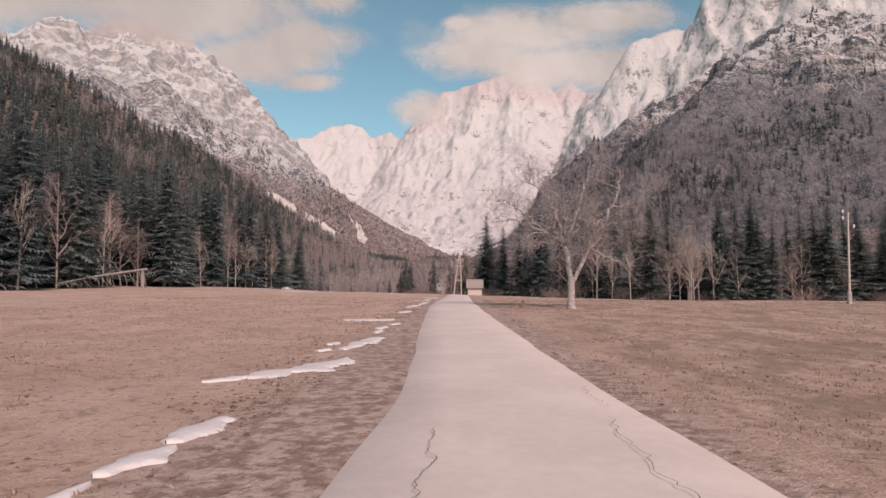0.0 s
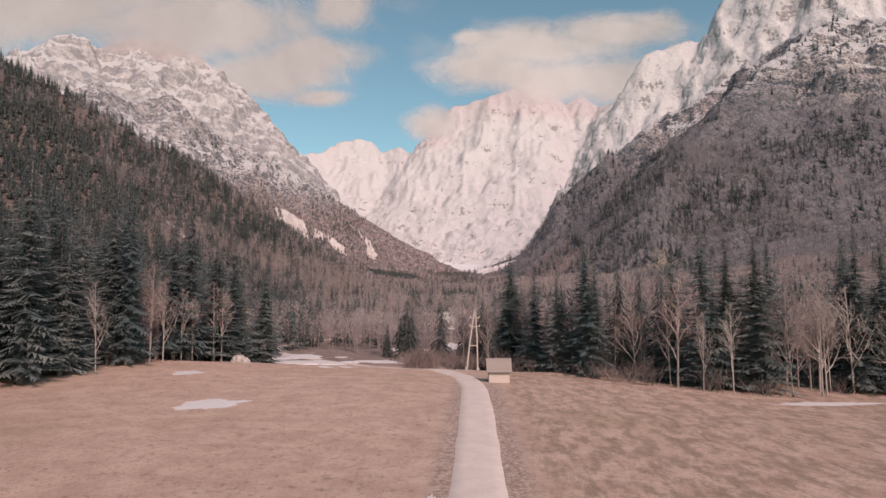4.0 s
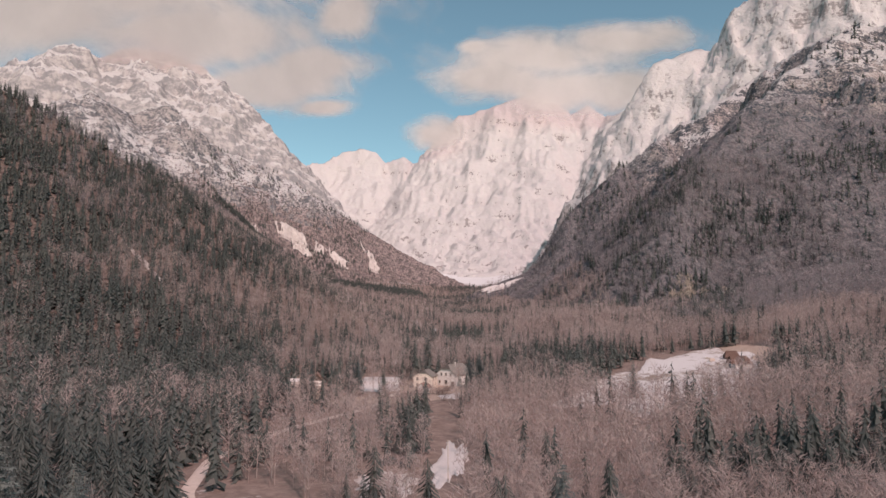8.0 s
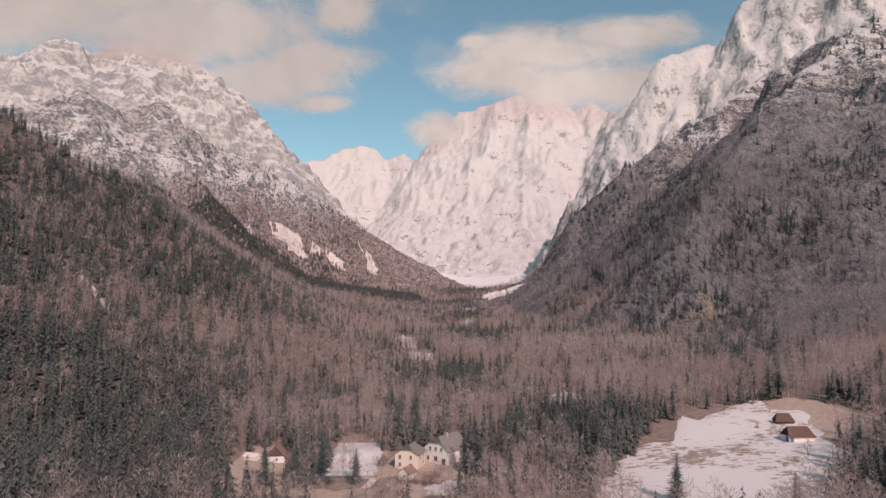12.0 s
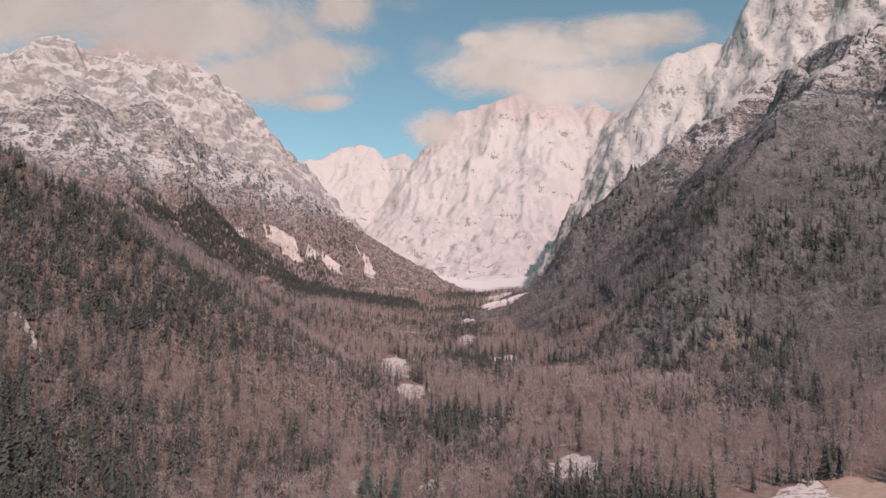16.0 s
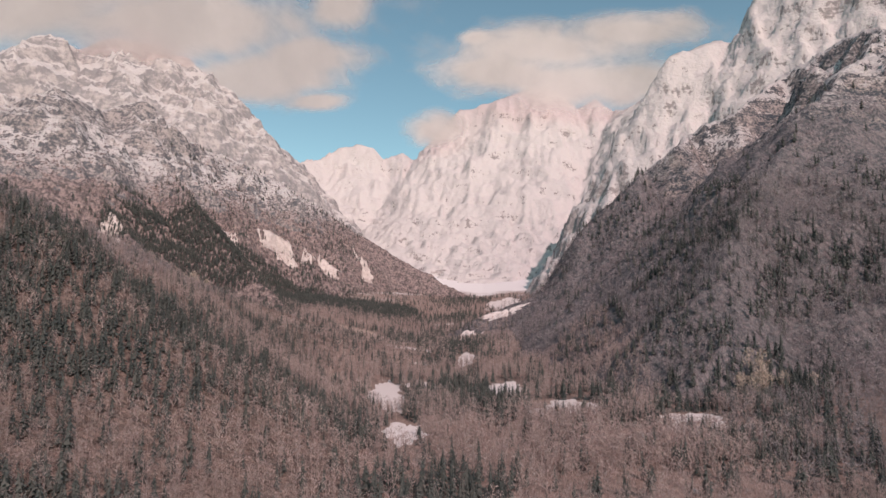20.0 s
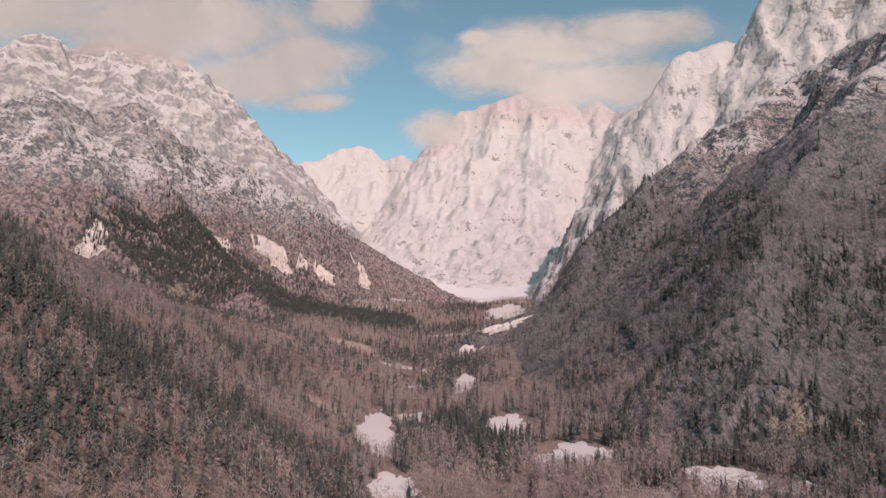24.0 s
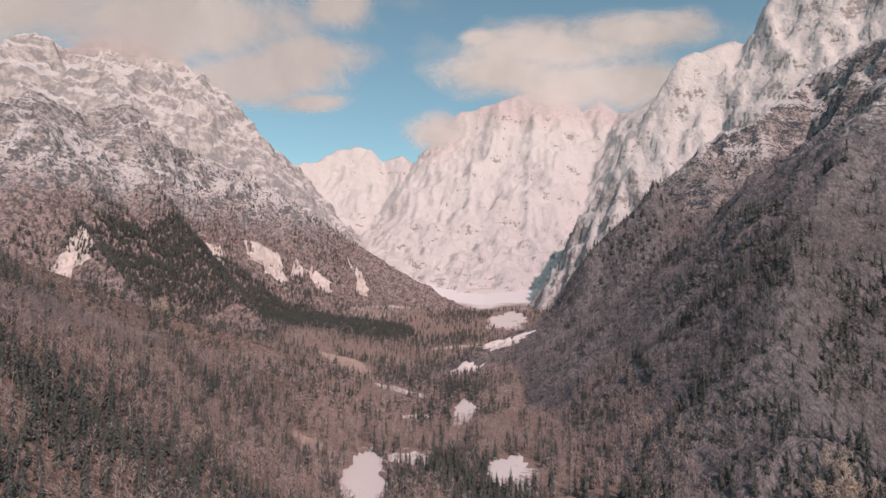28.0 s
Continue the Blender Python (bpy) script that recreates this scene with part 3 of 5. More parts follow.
# patches of old snow and of open grass: centre, radii, turn in degrees
SNOW_SPOTS = [((-78, 845), (17, 80), 9), ((-50, 903), (18, 24), 0), ((-46, 700), (14, 32), 0), ((32, 852), (20, 44), 0), ((70, 748), (29, 34), 0), ((97, 664), (16, 11), 0), ((142, 684), (24, 28), 10), ((176, 664), (14, 12), 0),
              ((-98, 1190), (13, 62), 36), ((-22, 1375), (42, 30), 35), ((52, 1442), (50, 9), 4), ((10, 1740), (24, 123), -60), ((90, 2200), (53, 247), 0), ((-8, 1059), (15, 49), 0), ((-58, 1042), (16, 15), 0),
              ((-46, 200), (7.0, 13), 0), ((-36, 172), (7.5, 10), 15), ((-30, 163), (4.0, 4.5), 0), ((-21.5, 190), (6.6, 9.5), 0), ((-27, 178), (2.0, 4.0), 20), ((-20, 238), (7, 13), 0), ((-7, 263), (4.2, 25), 0), ((-51.4, 424.0), (10.0, 12.0), 0), ((-44.6, 393.9), (9.0, 14.0), 0), ((-9.7, 371.7), (6.6, 8), 0),
              ((47, 508), (15, 19), 0), ((-16, 493), (5, 9), 0), ((-49, 491), (3, 13), 0), ((-40, 488), (3, 10), 0), ((-233, 530), (2.6, 30), 53)]
GRASS_SPOTS = [((-144, 936), (8, 38), 49), ((-208, 1392), (34, 105), 35), ((145.7, 439.9), (22.0, 34.0), 0), ((-77.7, 385.2), (14, 34), 10), ((-15.5, 397.7), (29.98, 25.98), 0), ((-38.0, 364.0), (30.0, 12.0), 8)]
MEADOW = ((92, 394), (38, 86), -28)
CLEARINGS = [(MEADOW[0], (35, 81), MEADOW[2]), *SNOW_SPOTS, *GRASS_SPOTS, ((-32, 186), (16, 52), 22), ((-10, 285), (4.5, 115), 3), ((-6, 165), (3, 16), 5)]
MOTTLED = ((-46, 700), (32, 852), (142, 684), (97, 664), (-50, 903))


def field_edge(x):
    return np.interp(x, [-186, -62, -51, -47, -44, -38, -20, 0, 6, 16, 22, 28, 37, 46, 60, 74, 90, 186], [38, 48, 60, 136, 144, 172, 168, 152, 142, 128, 123, 118.5, 116, 121, 118.5, 123, 119, 95])


def open_ground(p):
    x, y = p[:, 0], p[:, 1]
    o = y < field_edge(x)
    for (cx, cy), (rx, ry), a in CLEARINGS:
        c, s = math.cos(radians(a)), math.sin(radians(a))
        u, v = (x - cx) * c + (y - cy) * s, -(x - cx) * s + (y - cy) * c
        o |= (u / rx) ** 2 + (v / ry) ** 2 < 1 + 0.35 * (fbm(x, y, 25, 2, 8) - 0.5)
    q = smooth_line(ROAD_LINE, 4.0)
    for a, b in q:
        o |= (x - a) ** 2 + (y - b) ** 2 < 16
    return o


CONES_FINE = [conifer_shape(s, 300, 0.08) for s in range(6)]
BARES_FINE = [bare_shape(s, 50, 190, 0.0032) for s in range(6)]
CONES = [conifer_shape(s, 42, 0.24) for s in range(6)]
CONES_LOW = [conifer_shape(s, 16, 0.36) for s in range(5)]
BARES = [bare_shape(s, 14, 40, 0.010) for s in range(6)]
BARES_MID = [bare_shape(s, 22, 88, 0.0048) for s in range(6)]
BARES_LOW = [bare_shape(s, 5, 17, 0.022) for s in range(5)]


def near_band(p):
    """The strip along the field where each tree stands by itself."""
    x, y = p[:, 0], p[:, 1]
    return ((y < field_edge(x) + 16) & (x > -80) & (x < 96)) | ((x > -64) & (x < -44) & (y < 160))


def woods(tag, area, gap, cones, bares, reject=None, size=1.0, fat=1.0, share=0.0, bark=None):
    p = scatter(*area, gap)
    p = p[~open_ground(p)]
    if reject is not None:
        p = p[~reject(p)]
    n = fbm(p[:, 0], p[:, 1], 95, 4, 14) + 0.25 * (fbm(p[:, 0], p[:, 1], 14, 2, 15) - 0.5) + share + dark_stand(p)
    con = n + 0.20 * RNG.randn(len(p)) > 0.61
    a, b = p[con], p[~con]
    if len(a):
        plant(tag + "_spruces", cones, a, (10 + 9 * RNG.rand(len(a))) * size * (1 - 0.2 * low_growth(a[:, 0], a[:, 1])), (1.1 + 0.5 * RNG.rand(len(a))) * fat, SPRUCE_WOODS, "dense dark green spruces covering the " + tag.replace("_", " "), "forest")
    if len(b):
        plant(tag + "_bare_trees", bares, b, (10 + 7.5 * RNG.rand(len(b))) * size * (1 - 0.2 * low_growth(b[:, 0], b[:, 1])), (0.8 + 0.5 * RNG.rand(len(b))) * fat, bark or BARE_WOODS, "leafless brown winter trees covering the " + tag.replace("_", " "), "forest")
    return p


# groves of spruce in the valley: centre, radii, thickness
GROVES = [(-18, 300, 13, 40, 0.55), (42, 445, 20, 60, 0.30), (85, 560, 40, 25, 0.15), (102, 238, 52, 34, 0.50), (-66, 345, 14, 28, 0.25), (60, 232, 30, 14, 0.3), (-8, 560, 40, 50, 0.15), (108, 765, 16, 22, 0.45), (238, 735, 30, 30, 0.45), (185, 735, 10, 16, 0.4), (5, 800, 20, 45, 0.2), (105, 950, 70, 150, -0.15)]


def dark_stand(p):
    """Where spruces grow thickest: the stream, the hillside, and the hollow behind the hill, where they imitate a
    shadow.
    """
    x, y = p[:, 0], p[:, 1]
    g = np.exp(-((y - 1735 - 0.27 * (x + 720)) / 130) ** 2) * smooth(-100, -220, x) * smooth(-870, -770, x)
    v = np.exp(-((x + 30) / 80) ** 2) * smooth(560, 800, y) * 0.17
    h = smooth(-60, -230, x) * smooth(760, 480, y) * (0.05 + 0.30 * fbm(x, y, 160, 3, 44)) * smooth(380, 520, y + 0.6 * -x) + 0.10 * smooth(-330, -420, x) * (x < 0) - 0.07 * smooth(90, 160, x) * smooth(300, 500, y) + 0.05 * smooth(140, 260, land_z(x, y)) * (x > 0) + 0.30 * smooth(-38, -70, x + 0.35 * np.clip(y - 260, 0, 200)) * smooth(540, 380, y) + 0.14 * smooth(38, 55, x) * smooth(215, 170, y) + 0.25 * smooth(-44, -54, x) * smooth(290, 220, y) + 0.16 * smooth(-85, -130, x) * smooth(560, 420, y) * smooth(150, 200, y) + 0.20 * smooth(90, 150, x) * smooth(560, 420, y)
    groves = sum(k * np.exp(-(((x - a) / ra) ** 2 + ((y - b) / rb) ** 2) ** 2) for a, b, ra, rb, k in GROVES)
    return 0.5 * g + v + h + groves - 0.3 * low_growth(x, y) - 0.2 * np.exp(-((x - 75) / 50) ** 4 - ((y - 290) / 55) ** 4)


def low_growth(x, y):
    """Young thin woods in front of the hamlet."""
    return np.exp(-((x + 18) / 50) ** 4 - ((y - 290) / 98) ** 4)


def bare_rock(p):
    """Cliffs and heights that carry few trees."""
    x, y = p[:, 0], p[:, 1]
    z = land_z(x, y)
    return (z > 250 + 170 * fbm(x, y, 60, 3, 4) + np.where(x < 0, 110, -45)) & (RNG.rand(len(x)) > np.where(x < 0, 0.4, 0.22))


woods("valley_edge", (-150, 120, 40, 225), 4.5, CONES_FINE, BARES_FINE, near_band, share=-0.05)
woods("valley_bank", (-230, 200, 225, 300), 4.6, CONES, BARES_MID, share=-0.05)
woods("hill_foot", (-240, -150, 62, 225), 5.0, CONES, BARES_MID, share=0.08)
woods("valley_rim", (120, 200, 84, 225), 5.5, CONES, BARES_MID, share=0.1)
woods("valley_near", (-260, 260, 300, 560), 4.6, CONES, BARES_MID, share=-0.05)
woods("valley_side", (200, 262, 84, 300), 5.0, CONES, BARES_MID, share=0.0)
woods("valley_middle", (-330, 150, 560, 1000), 5.6, CONES, BARES, bare_rock, share=-0.05)
woods("mountain_toe", (150, 420, 560, 1000), 5.6, CONES, BARES, bare_rock, share=-0.02, bark=GREYED_WOODS)
woods("valley_far", (-420, 60, 1000, 1750), 8.0, CONES_LOW, BARES_LOW, bare_rock, fat=1.3, share=-0.04)
woods("mountain_hem", (60, 190, 1000, 1750), 7.0, CONES_LOW, BARES_LOW, bare_rock, fat=1.2, share=-0.05, bark=GREYED_WOODS)
woods("mountain_edge", (190, 420, 1000, 1750), 8.0, CONES_LOW, BARES_LOW, bare_rock, fat=1.3, share=0.0, bark=GREYED_WOODS)
woods("hill_face", (-640, -260, 150, 1000), 6.0, CONES, BARES, share=0.08, bark=GREYED_WOODS)
woods("mountain_foot", (260, 760, 200, 1000), 6.6, CONES_LOW, BARES_LOW, bare_rock, share=-0.09, fat=1.2, bark=GREYED_WOODS)
woods("mountain_side", (420, 1000, 1000, 1700), 11.0, CONES_LOW, BARES_LOW, bare_rock, share=-0.05, fat=1.4, bark=GREYED_WOODS)
woods("upper_valley", (-900, -420, 1000, 2100), 10.0, CONES_LOW, BARES_LOW, bare_rock, fat=1.4, share=-0.06)
woods("clearing_fringe", (38, 200, 600, 716), 4.0, CONES, BARES, share=0.0)
# Packed dark spruces added in place of the shadow that lies behind the hill.
woods("gully", (-860, -60, 1480, 2080), 6.0, CONES_LOW, BARES_LOW, lambda p: dark_stand(p) < 0.20, fat=1.5, share=0.65)
woods("mountain_flank", (-1000, -420, 2100, 2700), 12.0, CONES_LOW, BARES_LOW, bare_rock, fat=1.4, share=-0.02)
woods("valley_head", (-420, 300, 1750, 2500), 13.0, CONES_LOW, BARES_LOW, bare_rock, fat=1.4, share=0.0)


# ---- snow, scree and open grass lying on the land ----
def draped(name, centre, radii, turn, height, material, label, category, lift=0.05, ragged=0.5, rings=7, spokes=40, seed=1):
    """A ragged patch that lies on the land, thicker in the middle."""
    r = np.random.RandomState(seed)
    c, s = math.cos(radians(turn)), math.sin(radians(turn))
    a = np.arange(spokes) * 2 * math.pi / spokes
    ph = r.rand(6) * 6.28
    edge = 1 + ragged * (0.30 * np.sin(2 * a + ph[0]) + 0.22 * np.sin(3 * a + ph[1]) + 0.15 * np.sin(5 * a + ph[2]) + 0.14 * np.sin(8 * a + ph[3]) + 0.10 * np.sin(13 * a + ph[4]) + 0.08 * np.sin(21 * a + ph[5])) + ragged * 0.09 * (r.rand(spokes) - 0.5) + ragged * 0.9 * (fbm(np.cos(a) * 6 + seed, np.sin(a) * 6 + seed, 2.0, 3, seed) - 0.5)
    pts, faces = [(centre[0], centre[1], float(height(centre[0], centre[1])) + lift)], []
    for k in range(1, rings + 1):
        f = k / rings
        u, v = radii[0] * f * edge * np.cos(a), radii[1] * f * edge * np.sin(a)
        x, y = centre[0] + u * c - v * s, centre[1] + u * s + v * c
        z = height(x, y) + lift * (1 - f ** 4) - (0.6 * lift if k == rings else 0)
        pts += list(zip(x, y, z))
    for j in range(spokes):
        faces.append((0, 1 + j, 1 + (j + 1) % spokes))
    for k in range(rings - 1):
        for j in range(spokes):
            p, q = 1 + k * spokes + j, 1 + k * spokes + (j + 1) % spokes
            faces += [(p, p + spokes, q + spokes), (p, q + spokes, q)]
    return tagged(new(name, mesh_from(name, pts, faces, material, False)), label, category)


def snowy_yard():
    """A level yard under snow that ends in a low timber edge, with a snow bank below it."""
    n = 26
    pts, quads = [], [(j * n + i, j * n + i + 1, (j + 1) * n + i + 1, (j + 1) * n + i) for j in range(n - 1) for i in range(n - 1)]
    for j in range(n):
        v = j / (n - 1)
        y = 384 + 49 * v
        for i in range(n):
            u = i / (n - 1)
            x = -59 + 20 * u + 5.5 * (1 - v) + (vnoise(y / 5, u * 3, 5) - 0.5) * 2.0
            rim = min(u, 1 - u, v, 1 - v)
            lift = 0.25 * smooth(0, 0.08, rim) + 0.9 * smooth(0.50, 0.56, v) * smooth(1.0, 0.7, v) * smooth(0, 0.1, min(u, 1 - u)) - 0.1 * (rim == 0)
            pts.append((x, y, float(land_z(x, y)) + lift))
    h = new("snowy_yard", mesh_from("snowy_yard", pts, quads, SNOW, False))
    return tagged(h, "level yard under clean snow with a bank below", "yard")


snowy_yard()
YARD_SPOTS = ((-51.4, 424.0), (-44.6, 393.9))
for i, (ce, ra, tu) in enumerate(SNOW_SPOTS):
    if ce in YARD_SPOTS:
        continue
    tagged(draped("snow_patch", ce, ra, tu, land_z, SCREE if ce[0] < -200 else THAW if ce in MOTTLED else SNOW, "thawing patch of old snow and brown grass in a forest clearing" if ce in MOTTLED else "white patch of old snow in a forest clearing", "snow", 0.35, 0.55, 9, 110, i), group="snow patches in the woods")
for i, (ce, ra, tu) in enumerate(GRASS_SPOTS):
    draped("grass_clearing", ce, ra, tu, land_z, DRY_GRASS, "open clearing of dry beige winter grass", "clearing", 0.2, 0.6, 9, 48, 60 + i)
draped("snow_meadow", *MEADOW, land_z, THAW, "large snow-covered meadow with thawed grass streaks", "meadow", 0.45, 0.42, 22, 90, 9)
ROADSIDE_SNOW = [((-2.9, 41), (0.35, 2.2), -8), ((-2.6, 46), (0.3, 2.5), -3), ((-2.9, 59), (0.45, 2.6), -4), ((-2.6, 69), (0.4, 3), 0), ((-2.9, 33.5), (0.3, 0.8), 0),
                 ((-3.4, 55.2), (0.7, 0.6), 0), ((-3.1, 68.6), (0.6, 0.7), 0), ((-2.6, 49.5), (0.25, 2), 0), ((-25, 97), (2.4, 4), -20), ((40, 113), (8, 1.4), 20), ((32, 69), (3.5, 1.4), -30), ((-23, 136), (1.3, 0.9), 0), ((-20, 137), (1.0, 0.8), 0),
                 ((-37, 119), (2, 2.2), 0), ((-35, 207), (1.6, 3), 0), ((-16.5, 149), (1.2, 2.2), 0), ((-2.8, 147), (2.2, 2.0), 0)]


def snow_strip(line, widths, seed):
    """Thin melting snow along a line, with ragged edges."""
    q = smooth_line(line, 0.05)
    n = len(q)
    d = np.gradient(q, axis=0)
    d /= np.linalg.norm(d, axis=1)[:, None] + 1e-9
    side = np.stack([d[:, 1], -d[:, 0]], -1)
    u = np.linspace(0, 1, n)
    w = np.interp(u, np.linspace(0, 1, len(widths)), widths)
    step = np.arange(n) * 0.05
    q[:, 0] += (fbm(step, step * 0 + 4, 0.8, 3, seed + 7) - 0.5) * 0.5 * w
    left, right = w * np.clip(2.6 * fbm(step, step * 0, 0.30, 4, seed) - 0.25, 0.08, 2), w * np.clip(2.6 * fbm(step, step * 0 + 9, 0.30, 4, seed + 3) - 0.25, 0.08, 2)
    left[[0, -1]], right[[0, -1]] = 0.01, 0.01
    pts = []
    for i in range(n):
        for f, up in ((-1, -0.02), (-0.85, 0.02), (-0.4, 0.04), (0.3, 0.042), (0.85, 0.02), (1, -0.02)):
            x, y = q[i] + side[i] * (f * (right[i] if f > 0 else left[i]))
            pts.append((x, y, float(floor_z(x, y)) + up))
    quads = [(i * 6 + j, i * 6 + j + 1, (i + 1) * 6 + j + 1, (i + 1) * 6 + j) for i in range(n - 1) for j in range(5)]
    h = new("snow_patch", mesh_from("snow_patch", pts, quads, SNOW, False))
    return tagged(h, "thin melting strip of snow on the dry grass verge", "snow", "snow patches beside the lane")


for i, (line, widths) in enumerate([([(-3.12, 5.42), (-2.95, 5.8), (-2.85, 6.45)], (0.1, 0.22, 0.06)), ([(-3.05, 6.6), (-3.0, 7.1), (-2.9, 7.9)], (0.1, 0.22, 0.14)), ([(-3.05, 4.7), (-3.0, 5.2)], (0.08, 0.06)),
                                    ([(-4.5, 11.1), (-3.8, 11.6), (-3.1, 12.5), (-2.65, 13.6), (-2.55, 14.6)], (0.12, 0.38, 0.42, 0.34, 0.1)), ([(-3.0, 16.5), (-2.8, 17.8), (-2.5, 19.9)], (0.12, 0.3, 0.16)),
                                    ([(-3.6, 16.2), (-3.4, 16.7)], (0.14, 0.1)), ([(-3.7, 17.8), (-3.5, 18.4)], (0.15, 0.12)), ([(-2.85, 21.6), (-2.75, 22.6)], (0.16, 0.12)), ([(-3.0, 23.2), (-2.8, 24.3)], (0.18, 0.14)),
                                    ([(-5.1, 28.2), (-3.9, 28.0), (-2.8, 27.9)], (0.2, 0.55, 0.3)), ([(-2.7, 25.2), (-2.4, 25.9)], (0.14, 0.1)), ([(-3.0, 33), (-2.7, 34.5)], (0.2, 0.2))]):
    snow_strip(line, widths, 300 + i)
for i, (ce, ra, tu) in enumerate(ROADSIDE_SNOW):
    tagged(draped("snow_patch", ce, ra, tu, floor_z, SNOW, "thin melting strip of snow on the dry grass verge", "snow", 0.045, 0.5, 6, 60, 100 + i), group="snow patches beside the lane")
for i, (ce, ra, tu) in enumerate([((-640, 1885), (22, 85), 30), ((-570, 2080), (45, 70), 30), ((-510, 2290), (46, 110), 10), ((-385, 2450), (22, 60), 30), ((-785, 1560), (34, 50), 20)]):
    draped("scree_slope", ce, ra, tu, land_z, SCREE, "pale bare scree scar on the wooded mountainside", "scree", 6.0, 0.9, 14, 60, 200 + i)


# ---- clouds ----
def cloud_material(name, lobes, soft, dim, bright, torn=1.3):
    """Soft cloud: rounded lobes broken up by noise. Lobes in slopes seen from the valley floor: across, up, half width, half height."""
    k = Nodes(name)
    k.pos()
    u, w = k.math("DIVIDE", k.px, k.py), k.math("DIVIDE", k.pz, k.py)
    env = -3.0
    for cu, cw, ru, rw in lobes:
        a = k.math("DIVIDE", k.math("SUBTRACT", u, cu), ru)
        b = k.math("DIVIDE", k.math("SUBTRACT", w, cw), rw)
        d = k.math("SQRT", k.math("ADD", k.math("MULTIPLY", a, a), k.math("MULTIPLY", b, b)))
        env = k.math("SMOOTH_MAX", env, k.math("SUBTRACT", 1.0, d), 0.25)
    n = k.noise(0.0028, 8, 0.6, k.scaled(1, 1, 1.7), 0.4)
    f = k.math("ADD", env, k.math("MULTIPLY", k.math("SUBTRACT", n, 0.5), torn))
    alpha = k.math("MULTIPLY", k.step(f, -0.15, soft), 0.97)
    shade = k.mix(k.step(k.noise(0.0016, 5, 0.6), 0.3, 0.7), dim, bright)
    dif, tr, tl = k.node("ShaderNodeBsdfDiffuse", Color=shade), k.node("ShaderNodeBsdfTransparent"), k.node("ShaderNodeBsdfTranslucent", Color=shade)
    body = k.node("ShaderNodeMixShader", i0=0.35, i1=dif, i2=tl)
    k.put(k.out.inputs[0], k.node("ShaderNodeMixShader", i0=alpha, i1=tr, i2=body))
    return k.mat


CLOUD_A = cloud_material("grey_cloud", [(-0.6522, 0.616, 0.6009, 0.2448), (-0.4511, 0.4605, 0.2597, 0.0742), (-0.3227, 0.3759, 0.1499, 0.0507), (-0.2569, 0.4062, 0.11, 0.0435), (-0.2379, 0.3368, 0.0569, 0.0178), (-0.2096, 0.4868, 0.0619, 0.0551), (-0.7293, 0.495, 0.2772, 0.071)], 0.6, (0.54, 0.507, 0.50), (0.66, 0.615, 0.60), 0.9)
CLOUD_B = cloud_material("white_cloud", [(0.1049, 0.4125, 0.1799, 0.0489), (0.2431, 0.4382, 0.1483, 0.0342), (0.0352, 0.3779, 0.1251, 0.0433), (0.1471, 0.3579, 0.1614, 0.0482), (0.2324, 0.3564, 0.1013, 0.048), (0.0006, 0.431, 0.0437, 0.0182), (-0.0625, 0.2902, 0.0478, 0.0339), (0.5982, 0.4816, 0.0822, 0.0232)], 0.65, (0.57, 0.535, 0.52), (0.76, 0.705, 0.685))


def cloud(name, line, z0, z1, material, label):
    p = np.array(line, float)
    pts = [(x, y, z0) for x, y in p] + [(x, y - 150, z1) for x, y in p]
    n = len(p)
    ob = new(name, mesh_from(name, pts, [(i, i + 1, n + i + 1, n + i) for i in range(n - 1)], material, False))
    ob.visible_shadow = False
    return tagged(ob, label, "cloud", kind="structure")


cloud("cloud_bank", [(-3300, 2980), (-1500, 3020), (-1150, 3500), (-700, 4100), (-200, 4350)], 900, 2600, CLOUD_A, "broad pinkish cloud bank over the rocky mountain")
cloud("summit_cloud", [(-700, 3980), (2600, 3900)], 900, 2600, CLOUD_B, "white cloud drifting round the snowy summit")


# ---- building helpers ----
def part(name, bm, material, parent, label=""):
    me = bpy.data.meshes.new(name)
    bm.to_mesh(me)
    bm.free()
    me.materials.append(material)
    ob = new(name, me)
    ob.parent = parent
    if label:
        ob["label"] = label
    return ob


def thing(name, x, y, turn, label, category, z=None, group=""):
    """An Empty on the land that holds a thing's parts."""
    ob = new(name)
    ob.matrix_world = pose(x, y, float(land_z(x, y)) if z is None else z, 0, 0, turn)
    return tagged(ob, label, category, group)


def box(x0, x1, y0, y1, z0, z1, bm=None, bevel=0.0):
    bm = bm or bmesh.new()
    m = Matrix.Translation(((x0 + x1) / 2, (y0 + y1) / 2, (z0 + z1) / 2)) @ Matrix.Diagonal((x1 - x0, y1 - y0, z1 - z0, 1))
    g = bmesh.ops.create_cube(bm, size=1, matrix=m)
    if bevel:
        ed = list({e for v in g["verts"] for e in v.link_edges})
        bmesh.ops.bevel(bm, geom=ed, offset=bevel, segments=2, affect="EDGES")
    return bm


def prism(points, y0, y1, bm=None):
    """A solid with the outline given in x and z, from y0 to y1."""
    bm = bm or bmesh.new()
    a = [bm.verts.new((x, y0, z)) for x, z in points]
    b = [bm.verts.new((x, y1, z)) for x, z in points]
    n = len(points)
    bm.faces.new(a)
    bm.faces.new(b[::-1])
    for i in range(n):
        bm.faces.new((a[i], b[i], b[(i + 1) % n], a[(i + 1) % n]))
    bmesh.ops.recalc_face_normals(bm, faces=bm.faces)
    return bm


